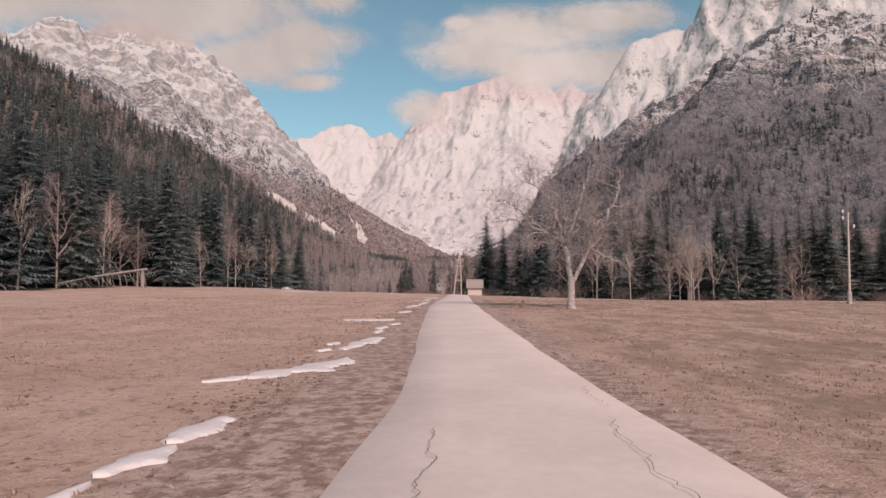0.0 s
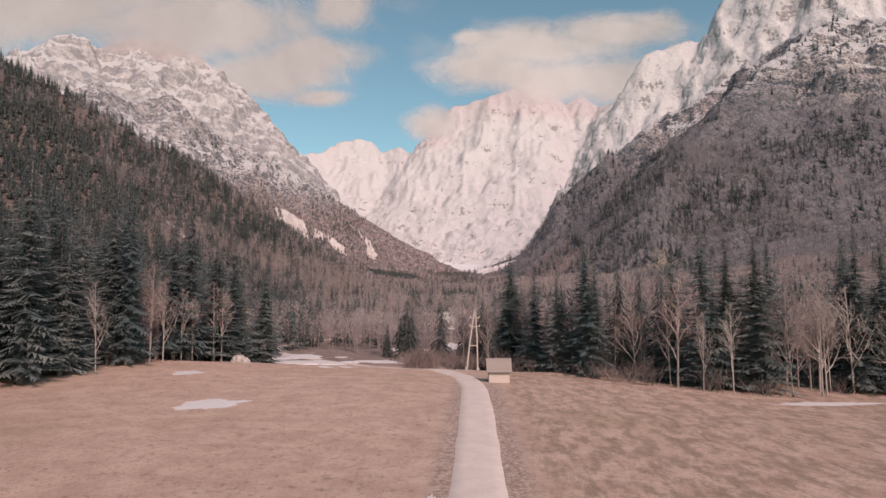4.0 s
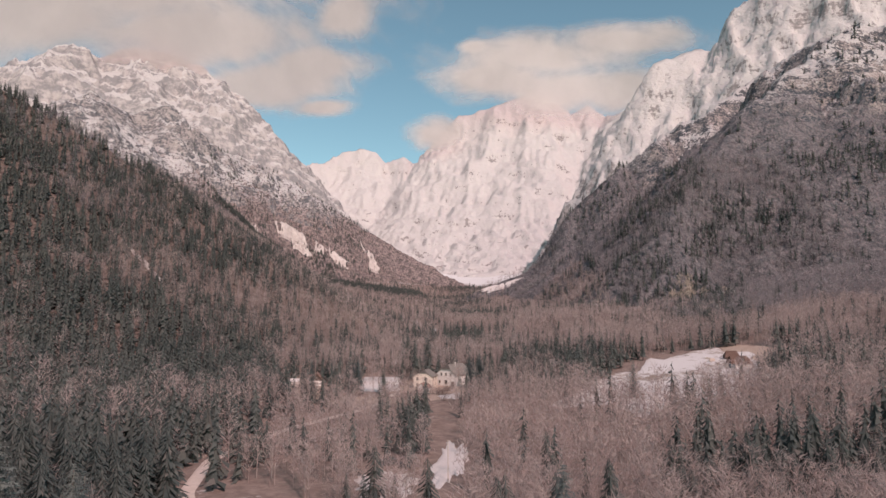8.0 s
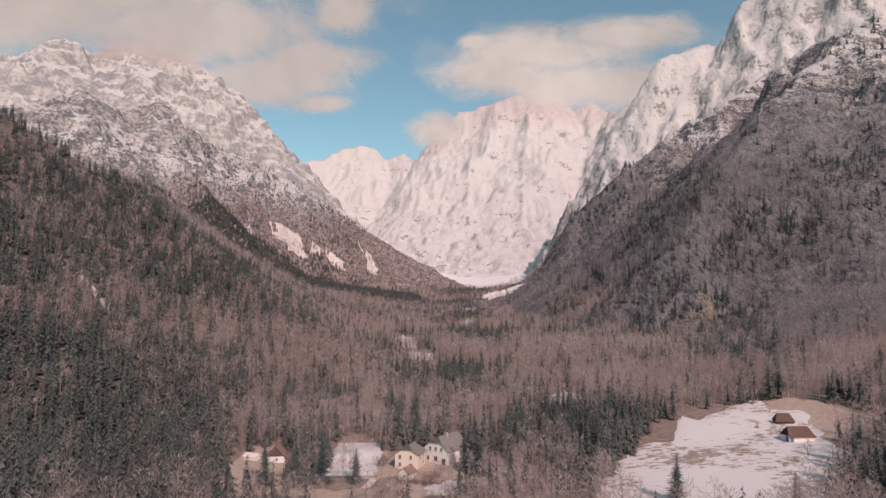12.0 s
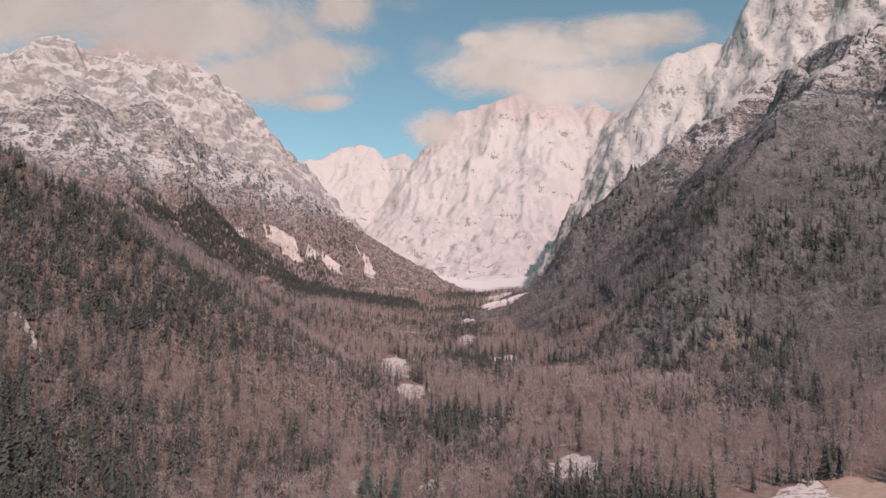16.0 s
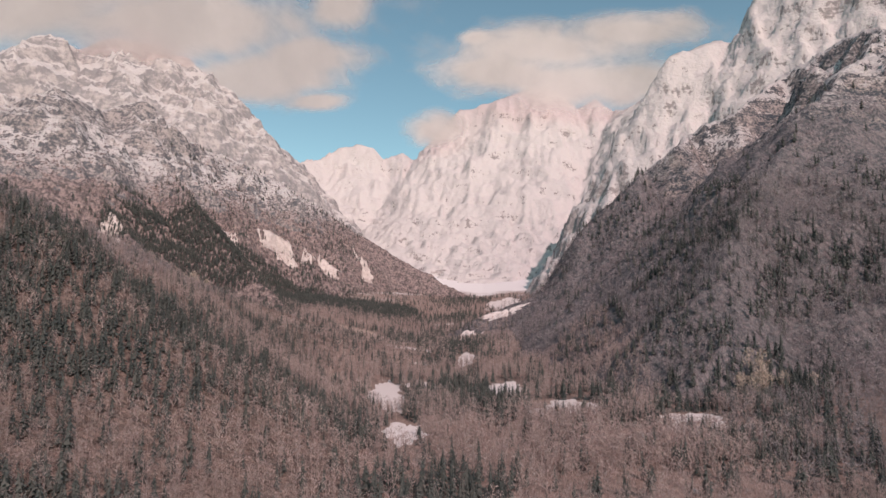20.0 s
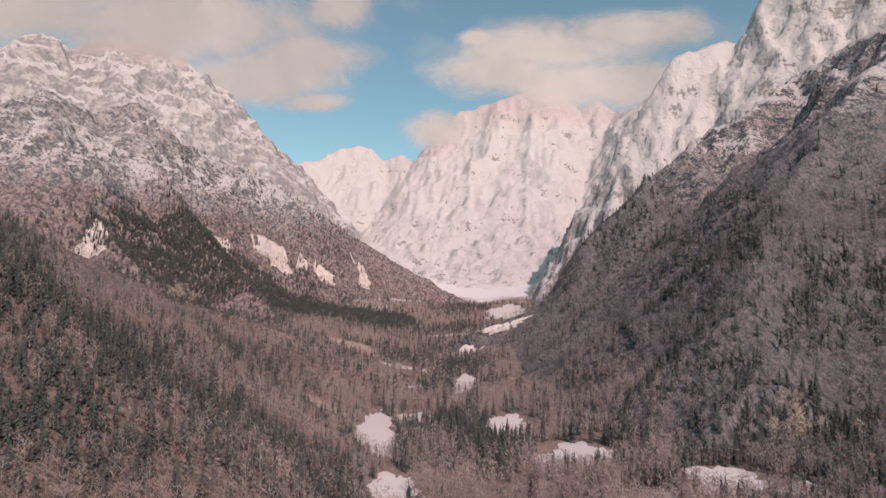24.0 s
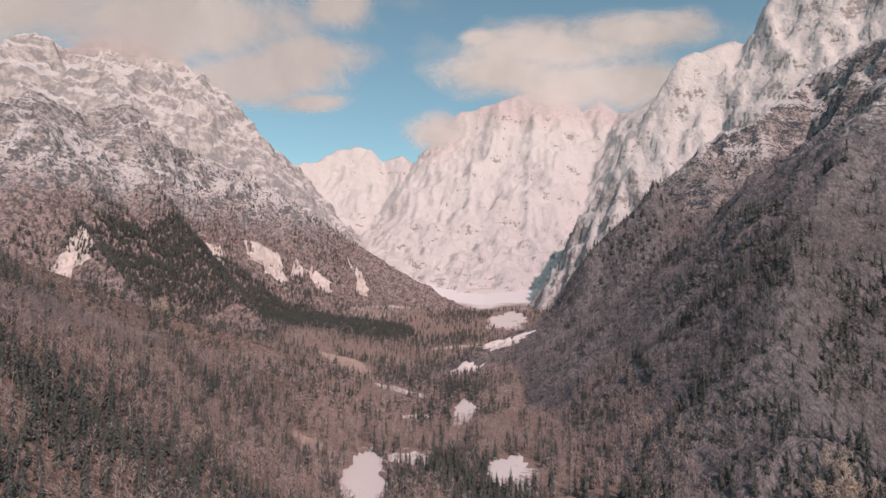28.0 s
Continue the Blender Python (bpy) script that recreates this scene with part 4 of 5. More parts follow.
def tube(bm, pts, radii, sides=6):
    """A round bar through the points."""
    rings = []
    for i, p in enumerate(pts):
        d = (Vector(pts[min(i + 1, len(pts) - 1)]) - Vector(pts[max(i - 1, 0)])).normalized()
        a = d.orthogonal().normalized()
        b = d.cross(a)
        rings.append([bm.verts.new(Vector(p) + (a * math.cos(t) + b * math.sin(t)) * radii[i]) for t in (2 * math.pi * j / sides for j in range(sides))])
    for r, q in zip(rings, rings[1:]):
        best = min(range(sides), key=lambda o: (r[0].co - q[o].co).length)
        for j in range(sides):
            bm.faces.new((r[j], r[(j + 1) % sides], q[(j + 1 + best) % sides], q[(j + best) % sides]))
    bm.faces.new(rings[0][::-1])
    bm.faces.new(rings[-1])
    return bm


PLASTER = simple("white_plaster", (0.60, 0.56, 0.53), (0.74, 0.70, 0.67), 1.2, 0.9, 0.3, 0.02)
YELLOW = simple("ochre_plaster", (0.57, 0.48, 0.41), (0.68, 0.585, 0.51), 1.2, 0.9, 0.3, 0.02)
SLATE = simple("grey_roof", (0.15, 0.132, 0.12), (0.25, 0.222, 0.20), 2.5, 0.8, 0.5, 0.03)
BROWN_ROOF = simple("brown_roof", (0.20, 0.12, 0.095), (0.31, 0.20, 0.165), 2.5, 0.85, 0.5, 0.03)
PALE_ROOF = simple("weathered_board_roof", (0.25, 0.205, 0.18), (0.38, 0.315, 0.28), 2.5, 0.85, 0.5, 0.03)
TIMBER = simple("weathered_timber", (0.42, 0.34, 0.29), (0.62, 0.53, 0.47), 5, 0.9, 0.6, 0.02)
DARK_WOOD = simple("dark_boards", (0.07, 0.05, 0.042), (0.13, 0.095, 0.08), 3, 0.85, 0.4, 0.02)
TEAL = simple("teal_paint", (0.07, 0.14, 0.17), (0.10, 0.20, 0.23), 2, 0.6, 0.2, 0.01)
GLASS = simple("dark_window_glass", (0.03, 0.035, 0.04), (0.05, 0.055, 0.06), 1, 0.12, 0.05, 0.01, spec=0.6)
STONE = simple("pale_stone", (0.24, 0.205, 0.185), (0.58, 0.525, 0.49), 1.4, 0.9, 0.7, 0.08)
SOIL = simple("dark_turned_soil", (0.13, 0.085, 0.065), (0.26, 0.18, 0.145), 3, 0.95, 0.8, 0.05)
CRACK = simple("crack_shadow", (0.10, 0.08, 0.07), (0.18, 0.15, 0.13), 6, 0.95, 0.2, 0.01)
PORCELAIN = simple("white_porcelain", (0.6, 0.6, 0.6), (0.72, 0.72, 0.72), 5, 0.3, 0.05, 0.01)


def roof_slab(w, ridge_z, eave_z, y0, y1, side, thick=0.22, hip=0.0):
    """One slope of a roof with its thickness; hip: how far the ridge is cut back at the front."""
    bm = bmesh.new()
    x = w * side
    low, high = [(x, y0, eave_z), (x, y1, eave_z)], [(0, y1, ridge_z), (0, y0 + hip, ridge_z)]
    if hip:
        high.append((x * 0.45, y0, ridge_z + (eave_z - ridge_z) * 0.45))
    top = [bm.verts.new(p) for p in low + high]
    bot = [bm.verts.new((p[0], p[1], p[2] - thick)) for p in low + high]
    bm.faces.new(top)
    bm.faces.new(bot[::-1])
    n = len(top)
    for i in range(n):
        bm.faces.new((top[i], bot[i], bot[(i + 1) % n], top[(i + 1) % n]))
    bmesh.ops.recalc_face_normals(bm, faces=bm.faces)
    return bm


def window(parent, x, z, w, h, y, face="front", shutter=None):
    """A window with frame, pane and sill in a wall that faces -y (front) or +x or -x."""
    holder = part("window", box(-w / 2, w / 2, -0.06, 0.05, -h / 2, h / 2), GLASS, parent)
    holder.matrix_local = {"front": pose(x, y, z), "right": pose(x, y, z, 0, 0, 90), "left": pose(x, y, z, 0, 0, -90)}[face]
    fr = bmesh.new()
    t = 0.09
    for a in ((-w / 2 - t, -w / 2, -h / 2 - t, h / 2 + t), (w / 2, w / 2 + t, -h / 2 - t, h / 2 + t), (-w / 2, w / 2, h / 2, h / 2 + t), (-w / 2, w / 2, -h / 2 - t, -h / 2), (-0.03, 0.03, -h / 2, h / 2)):
        box(a[0], a[1], -0.10, 0.02, a[2], a[3], fr)
    part("window_frame", fr, TIMBER, holder)
    part("window_sill", box(-w / 2 - 0.15, w / 2 + 0.15, -0.22, 0.02, -h / 2 - 0.18, -h / 2 - 0.10), STONE, holder)
    return holder


def gabled(name, x, y, turn, w, length, eave, ridge_z, wall, roof, label, windows=(), doors=(), gable=None, hip=0.0, over=0.5, chimney=None, z=None, door_mat=None):
    """A gabled building; its front gable faces -y before turning."""
    h = thing(name, x, y, turn, label, "house", z)
    half = w / 2
    part("wall", prism([(-half, -1.0), (half, -1.0), (half, eave), (0, ridge_z - 0.25), (-half, eave)] if not hip else [(-half, -1.0), (half, -1.0), (half, eave), (half * 0.45, eave + (ridge_z - eave) * 0.55 - 0.25), (-half * 0.45, eave + (ridge_z - eave) * 0.55 - 0.25), (-half, eave)], 0, length), wall, h)
    if gable:
        part("gable_boards", prism([(-half * 0.98, eave), (half * 0.98, eave), (0, ridge_z - 0.3)], -0.05, -0.003), gable, h, "dark stained gable boarding")
    k = (ridge_z - eave) / half
    for side in (-1, 1):
        part("roof", roof_slab(half + over, ridge_z, eave - over * k, -over, length + over, side, 0.22, hip), roof, h)
    if hip:
        bm = bmesh.new()
        zc = ridge_z + (eave - over * k - ridge_z) * 0.45
        v = [bm.verts.new(p) for p in ((-(half + over) * 0.45, -over, zc), ((half + over) * 0.45, -over, zc), (0, -over + hip, ridge_z))]
        bm.faces.new(v)
        bmesh.ops.solidify(bm, geom=bm.faces, thickness=0.18)
        part("roof", bm, roof, h)
    for wx, wz, ww, wh, *face in windows:
        f = face[0] if face else "front"
        window(h, wx if f == "front" else (half if f == "right" else -half), wz, ww, wh, 0 if f == "front" else face[1], f)
    for dx, dw, dh in doors:
        d = part("door", box(dx - dw / 2, dx + dw / 2, -0.07, 0.03, 0.0, dh, bevel=0.01), door_mat or DARK_WOOD, h, "closed wooden door")
        part("handle", box(dx + dw / 2 - 0.2, dx + dw / 2 - 0.1, -0.12, -0.07, 1.0, 1.05), PORCELAIN, d)
    if chimney:
        cx, cy = chimney
        part("chimney", box(cx - 0.4, cx + 0.4, cy - 0.4, cy + 0.4, ridge_z - 2.0, ridge_z + 0.9, bevel=0.03), STONE, h)
    return h


# ---- houses of the hamlet ----
gabled("farmhouse", -14.5, 401.9, -32, 11.8, 14, 5.6, 10.0, PLASTER, SLATE, "white plastered farmhouse with a steep grey half-hipped roof",
       [(-2.6, 5.6, 0.9, 1.2), (0, 5.6, 0.9, 1.2), (2.6, 5.6, 0.9, 1.2), (-3.6, 2.0, 0.9, 1.3), (0.0, 2.0, 1.5, 1.6), (-3.0, 3.0, 0.8, 1.1, "right", 3.0), (0, 3.0, 0.8, 1.1, "right", 8.0)], [(3.6, 1.7, 2.3)], hip=2.2, chimney=(1.0, 6.0))
gabled("ochre_house", -24.8, 393.4, -12, 9.0, 9.0, 5.6, 8.3, YELLOW, SLATE, "tall ochre plastered house with a grey roof",
       [(-2.6, 4.4, 0.8, 1.2), (1.6, 4.4, 0.8, 1.2), (-2.6, 1.7, 0.8, 1.2), (0, 4.3, 0.8, 1.2, "right", 2.2), (0, 4.3, 0.8, 1.2, "right", 6.0), (0, 1.8, 0.8, 1.2, "right", 6.0)], [(1.6, 1.1, 2.1)], hip=3.0, over=0.45)
gabled("garden_shed", -24.4, 380.3, -25, 4.2, 5.2, 2.5, 4.3, PLASTER, BROWN_ROOF, "small white shed with a brown pitched roof", [(0.3, 1.4, 0.6, 0.6)], over=0.3)
gabled("cottage", -75.8, 399.9, 12, 6.4, 9.0, 2.3, 6.0, PLASTER, BROWN_ROOF, "low white cottage with a dark boarded gable", [(0.2, 1.2, 0.7, 0.7)], gable=DARK_WOOD, over=0.45)
gabled("stone_annex", -83.2, 402.0, 75, 3.6, 6.0, 1.6, 2.7, PLASTER, SNOW, "low white annex with snow on its roof", over=0.2)


def long_barn(name, x, y, turn, length, depth, eave, ridge_z, wall, roof, label, door):
    """A barn whose ridge runs across its front."""
    h = thing(name, x, y, turn, label, "barn")
    part("wall", box(-length / 2, length / 2, 0, depth, -1.0, eave), wall, h)
    for s in (-1, 1):
        bm = bmesh.new()
        v = [bm.verts.new(p) for p in ((s * length / 2, 0, eave), (s * length / 2, depth, eave), (s * (length / 2 - 1.2), depth / 2, ridge_z))]
        bm.faces.new(v)
        bmesh.ops.solidify(bm, geom=bm.faces, thickness=0.12)
        part("gable", bm, DARK_WOOD, h)
    for s in (0, 1):
        bm = bmesh.new()
        y0, y1 = (-0.5, depth / 2) if s == 0 else (depth + 0.5, depth / 2)
        lo = eave - 0.35
        v = [bm.verts.new(p) for p in ((-length / 2 - 0.4, y0, lo), (length / 2 + 0.4, y0, lo), (length / 2 - 1.0, y1, ridge_z + 0.12), (-length / 2 + 1.0, y1, ridge_z + 0.12))]
        bm.faces.new(v)
        bmesh.ops.solidify(bm, geom=bm.faces, thickness=0.2)
        part("roof", bm, roof, h)
    d = part("door", box(-length / 2 - 0.08, -length / 2 - 0.01, 0.6, 2.4, 0, 2.0, bevel=0.01), door, h, "teal painted side door")
    part("door_frame", box(-length / 2 + 0.3, -length / 2 + 1.7, -0.08, -0.01, 0, 1.8, bevel=0.01), door, h)
    return h


long_barn("meadow_barn", 124.2, 406.1, 6, 10.0, 6.0, 2.2, 5.4, PLASTER, BROWN_ROOF, "white barn with a brown hipped roof on the snowy meadow", TEAL)
long_barn("old_barn", 130.0, 431.5, -8, 7.0, 5.0, 1.6, 4.3, DARK_WOOD, BROWN_ROOF, "weathered old timber shed beside the snowy meadow", DARK_WOOD)


def hedge_mound(x, y, turn):
    h = thing("tarped_woodpile", x, y, turn, "long low woodpile under a grey-brown cover", "woodpile")
    for k in range(9):
        bm = box(-0.55, 0.55, -0.9, 0.9, -0.1, 1.2 + 0.25 * math.sin(k), bevel=0.3)
        o = part("bundle", bm, TIMBER, h)
        o.matrix_local = pose(k * 1.2 - 5, 0.12 * (k - 4) ** 2, 0, 0, 0, 4 * (4 - k))
    return h


hedge_mound(121.0, 434.0, 80)


def board_heap(x, y, turn, n, seed, label):
    r = random.Random(seed)
    h = thing("board_heap", x, y, turn, label, "timber")
    for _ in range(n):
        o = part("board", box(-r.uniform(0.8, 1.6), r.uniform(0.8, 1.6), -0.12, 0.12, 0, 0.06), TIMBER if r.random() < 0.6 else DARK_WOOD, h)
        o.matrix_local = pose(r.uniform(-2, 2), r.uniform(-1.5, 1.5), r.uniform(0.05, 0.6), r.uniform(-12, 12), r.uniform(-15, 15), r.uniform(0, 180))


board_heap(124.4, 423.9, 0, 16, 3, "scattered heap of weathered boards beside the barn")
board_heap(114.9, 454.7, 30, 12, 4, "scattered heap of weathered boards at the meadow edge")


# ---- roadside hut and poles ----
def field_hut():
    h = thing("field_hut", 3.0, 119.8, 0, "small pale field hut with a tall board roof beside the lane", "hut", float(floor_z(3.0, 120.5)) - 0.05)
    h.scale = (0.80, 0.80, 0.78)
    part("wall", prism([(-1.65, -0.3), (1.65, -0.3), (1.65, 1.95), (-1.65, 1.95)], 0, 2.9), TIMBER, h, "pale weathered wall")
    for y0, y1 in ((-0.45, 1.45), (3.35, 1.45)):
        bm = bmesh.new()
        v = [bm.verts.new(p) for p in ((-2.0, y0, 1.75), (2.0, y0, 1.75), (2.0, y1, 3.9), (-2.0, y1, 3.9))]
        bm.faces.new(v)
        bmesh.ops.solidify(bm, geom=bm.faces, thickness=0.08)
        roof = part("roof", bm, PALE_ROOF, h, "weathered board roof")
        if y0 < 0:
            for k in range(13):
                f = k / 12
                o = part("board", box(-0.14, 0.14, -0.02, 0.02, 0, 2.84), PALE_ROOF, roof)
                o.matrix_local = pose(-1.86 + 3.72 * f, y0 - 0.07, 1.78, -41.5)
    for s in (-1, 1):
        part("gable", prism([(0.0, 1.95), (2.9, 1.95), (1.45, 3.7)], -0.04, 0.04), DARK_WOOD, h).matrix_local = pose(s * 1.6, 0, 0, 0, 0, 90)
    d = part("door", box(-1.73, -1.66, 0.9, 1.9, 0, 1.8, bevel=0.01), DARK_WOOD, h, "dark plank door")
    part("handle", box(-1.80, -1.73, 1.7, 1.76, 0.9, 1.05), PORCELAIN, d)
    return h


field_hut()


def a_pole(x, y):
    h = thing("utility_pole", x, y, 0, "weathered timber A-frame utility pole at the field edge", "utility pole")
    apex = (0.55, 0, 9.3)
    for sx in (-0.95, 0.95):
        bm = bmesh.new()
        tube(bm, [(sx, 0, -0.8), (sx * 0.5 + apex[0] * 0.5 + (-0.1 if sx < 0 else 0.12), 0, 4.9), (apex[0] + sx * 0.08, 0, apex[2] + (0.5 if sx < 0 else 0.2))], [0.15, 0.13, 0.10], 8)
        part("leg", bm, TIMBER, h)
        part("footing", box(sx - 0.2, sx + 0.2, -0.2, 0.2, -0.3, 0.5, bevel=0.04), STONE, h)
    part("brace", box(-0.45, 0.80, -0.08, 0.02, 3.95, 4.1, bevel=0.02), TIMBER, h)
    for z, w in ((8.5, 0.8), (7.1, 0.85)):
        arm = part("crossarm", box(0.5 - w, 0.5 + w, -0.16, -0.04, z, z + 0.13, bevel=0.02), TIMBER, h)
        for s in (-0.9, 0.9):
            bm = bmesh.new()
            tube(bm, [(0.5 + w * s, -0.1, z + 0.1), (0.5 + w * s, -0.1, z + 0.22), (0.5 + w * s, -0.1, z + 0.36)], [0.03, 0.07, 0.05], 8)
            part("insulator", bm, PORCELAIN, arm)
    return h


a_pole(-0.4, 143.5)


def simple_pole(x, y, tall, arms, label, lean=0.0, stump=True, thick=0.11):
    h = thing("utility_pole", x, y, 0, label, "utility pole", group="single utility poles")
    bm = bmesh.new()
    tube(bm, [(0, 0, -0.6), (lean * 0.5, 0, tall * 0.5), (lean, 0, tall)], [thick, thick * 0.85, thick * 0.68], 8)
    part("pole", bm, TIMBER, h)
    if stump:
        part("footing", box(-thick * 1.4, thick * 1.4, -thick * 1.4, thick * 1.4, -0.3, 0.75, bevel=0.03), STONE, h)
    for z, s in arms:
        bm = bmesh.new()
        tube(bm, [(lean, 0, z), (lean + 0.28 * s, 0, z - 0.06), (lean + 0.32 * s, 0, z + 0.12)], [0.02, 0.02, 0.02], 6)
        br = part("bracket", bm, DARK_WOOD, h)
        bm = bmesh.new()
        tube(bm, [(lean + 0.32 * s, 0, z + 0.1), (lean + 0.32 * s, 0, z + 0.2), (lean + 0.32 * s, 0, z + 0.32)], [0.04, 0.07, 0.04], 8)
        part("insulator", bm, PORCELAIN, br)
    return h


simple_pole(23.5, 38.9, 5.6, ((5.4, -1), (5.0, -1), (4.5, 1)), "pale timber utility pole standing on the dry field", 0.12, thick=0.075)
simple_pole(-60.1, 421.0, 8.5, ((8.2, 1), (7.8, -1)), "pale timber utility pole beside the snowy yard", 0.1)
simple_pole(-14.2, 380.7, 9.0, ((8.6, 1), (8.2, -1)), "pale timber utility pole in front of the farmhouse", -0.1)
simple_pole(-6.8, 242.5, 9.0, ((8.6, 1), (8.2, -1)), "pale timber utility pole on the wooded bank", 0.0)


# ---- boulder, fallen tree, stones ----
def boulder(name, x, y, size, label, seed, group=""):
    bm = bmesh.new()
    bmesh.ops.create_icosphere(bm, subdivisions=3, radius=1)
    for v in bm.verts:
        n = noise.fractal(v.co * 1.3 + Vector((seed, 0, 0)), 1.0, 2.0, 4)
        v.co = Vector((v.co.x * size[0], v.co.y * size[1], v.co.z * size[2])) * (1 + 0.35 * n)
        v.co.z = max(v.co.z, -0.25 * size[2])
    me = bpy.data.meshes.new(name)
    bm.to_mesh(me)
    bm.free()
    me.materials.append(STONE)
    ob = new(name, me)
    ob.location = (x, y, float(floor_z(x, y)) + 0.2 * size[2])
    return tagged(ob, label, "boulder", group)


boulder("boulder", -39.1, 142.7, (1.35, 1.1, 1.15), "large pale weathered boulder at the field edge", 2)
boulder("boulder", -37.9, 142.2, (0.8, 0.7, 0.7), "small pale boulder leaning on the large one", 5)


def fallen_tree():
    h = thing("fallen_tree", -45.9, 91, 54, "fallen grey tree trunk propped on its broken stump", "fallen tree", float(floor_z(-45.9, 91)))
    bm = bmesh.new()
    tube(bm, [(0, 0, -0.5), (0.05, 0, 1.2), (-0.1, 0, 2.6)], [0.32, 0.27, 0.2], 8)
    part("stump", bm, BARK_GREY, h)
    bm = bmesh.new()
    tube(bm, [(0.6, 0, 2.75), (-3, -0.6, 2.2), (-7.5, -1.6, 1.5), (-12.5, -2.6, 0.5)], [0.18, 0.17, 0.13, 0.05], 8)
    part("trunk", bm, BARK_GREY, h)
    r = random.Random(4)
    for k in range(15):
        f = k / 14
        x, y, z = 0.2 - 11.5 * f, -2.3 * f, 2.6 - 2.0 * f
        bm = bmesh.new()
        tube(bm, [(x, y, z), (x + r.uniform(-0.2, 0.5), y - 0.3, z * 0.55), (x + r.uniform(0.1, 1.0), y - 0.5, 0.0)], [0.05, 0.04, 0.02], 5)
        part("branch", bm, BARK_GREY, h)


fallen_tree()


def cracks():
    for i, line in enumerate(([(1.75, 7.6), (1.65, 6.6), (1.68, 5.9), (1.6, 5.4), (1.72, 4.8), (1.8, 4.0)], [(-0.25, 7.0), (-0.3, 6.3), (-0.22, 5.6), (-0.34, 5.0), (-0.3, 4.2)], [(1.9, 10.0), (1.85, 9.0), (1.95, 8.2)])):
        q = smooth_line(line, 0.08)
        q[:, 0] += (fbm(q[:, 1] * 3, q[:, 1] * 0 + i, 0.4, 3, i) - 0.5) * 0.16
        w = 0.0015 + 0.005 * fbm(q[:, 1] * 5, q[:, 1] * 0, 0.5, 2, i + 5)
        pts, n = [], len(q)
        for (x, y), ww in zip(q, w):
            pts += [(x - ww, y, ROAD_TOP(x - ww, y)), (x + ww, y, ROAD_TOP(x + ww, y))]
        quads = [(2 * k, 2 * k + 1, 2 * k + 3, 2 * k + 2) for k in range(n - 1)]
        tagged(new("road_crack", mesh_from("road_crack", pts, quads, CRACK)), "thin dark crack in the pale asphalt", "crack", kind="structure")


def ROAD_TOP(x, y):
    return float(floor_z(x, y)) + 0.10


cracks()


# ---- trees that stand by themselves ----
def branch_mesh(bm, rnd, p, d, length, radius, level, most, droop, spread_, segs=4, kids=4, sides=None):
    """A crooked branch and its side branches."""
    pts, rad = [p.copy()], [radius]
    q = p.copy()
    d = d.normalized()
    for i in range(segs):
        d = (d + Vector((rnd.gauss(0, 1), rnd.gauss(0, 1), rnd.gauss(0, 0.7))) * (0.16 + 0.06 * level) + Vector((0, 0, droop if level > 1 else 0.04))).normalized()
        q = q + d * (length / segs)
        pts.append(q.copy())
        rad.append(radius * (1 - 0.7 * (i + 1) / segs) if level else radius * (1 - 0.45 * (i + 1) / segs))
    tube(bm, pts, rad, sides or (7 if level == 0 else 5 if level == 1 else 3))
    if level >= most:
        return
    n = kids if level < most - 1 else kids + 1
    for k in range(n):
        f = 0.3 + 0.7 * (k + rnd.random() * 0.8) / n
        i = min(int(f * segs), segs - 1)
        g = f * segs - i
        s = pts[i].lerp(pts[i + 1], min(g, 1))
        along = (pts[i + 1] - pts[i]).normalized()
        out = along.orthogonal().normalized()
        out = Matrix.Rotation(rnd.random() * 6.283, 3, along) @ out
        nd = (along * (1 - spread_) + out * spread_ * 1.3 + Vector((0, 0, 0.12))).normalized()
        branch_mesh(bm, rnd, s, nd, length * (0.5 + 0.25 * rnd.random()) * (1.15 - 0.4 * f), max(rad[i] * 0.55, 0.013 if radius > 0.02 else 0.0015), level + 1, most, droop, spread_, 3 if level > 0 else 4, kids)


def crooked(rnd, points, step=0.30, wobble=0.085):
    """A line through the points, broken into short uneven pieces."""
    out = [Vector(points[0])]
    for p, q in zip(points, points[1:]):
        p, q = Vector(p), Vector(q)
        n = max(2, int((q - p).length / step))
        for i in range(1, n + 1):
            out.append(p.lerp(q, i / n) + Vector((rnd.gauss(0, 1), rnd.gauss(0, 1), rnd.gauss(0, 1))) * (wobble if i < n else wobble * 0.4))
    return out


def fruit_limb(rnd, points, radius, shoots=9, length=1.9):
    """A crooked limb that thins to its tip, with side shoots and twigs."""
    bm = bmesh.new()
    line = crooked(rnd, points)
    n = len(line)
    rad = [1.2 * radius * (1 - 0.82 * i / (n - 1)) for i in range(n)]
    tube(bm, line, rad, 6)
    for k in range(shoots):
        i = min(int(n * (0.22 + 0.78 * (k + rnd.random()) / shoots)), n - 2)
        along = (line[i + 1] - line[i]).normalized()
        out = Matrix.Rotation(rnd.random() * 6.283, 3, along) @ along.orthogonal().normalized()
        d = along * 0.55 + out * 0.8 + Vector((0, 0, 0.22))
        branch_mesh(bm, rnd, line[i], d, length * rnd.uniform(0.55, 1.15) * (1.1 - 0.35 * i / n), max(rad[i] * 0.5, 0.022), 2, 4, 0.02, 0.62, 5, 6)
    return bm


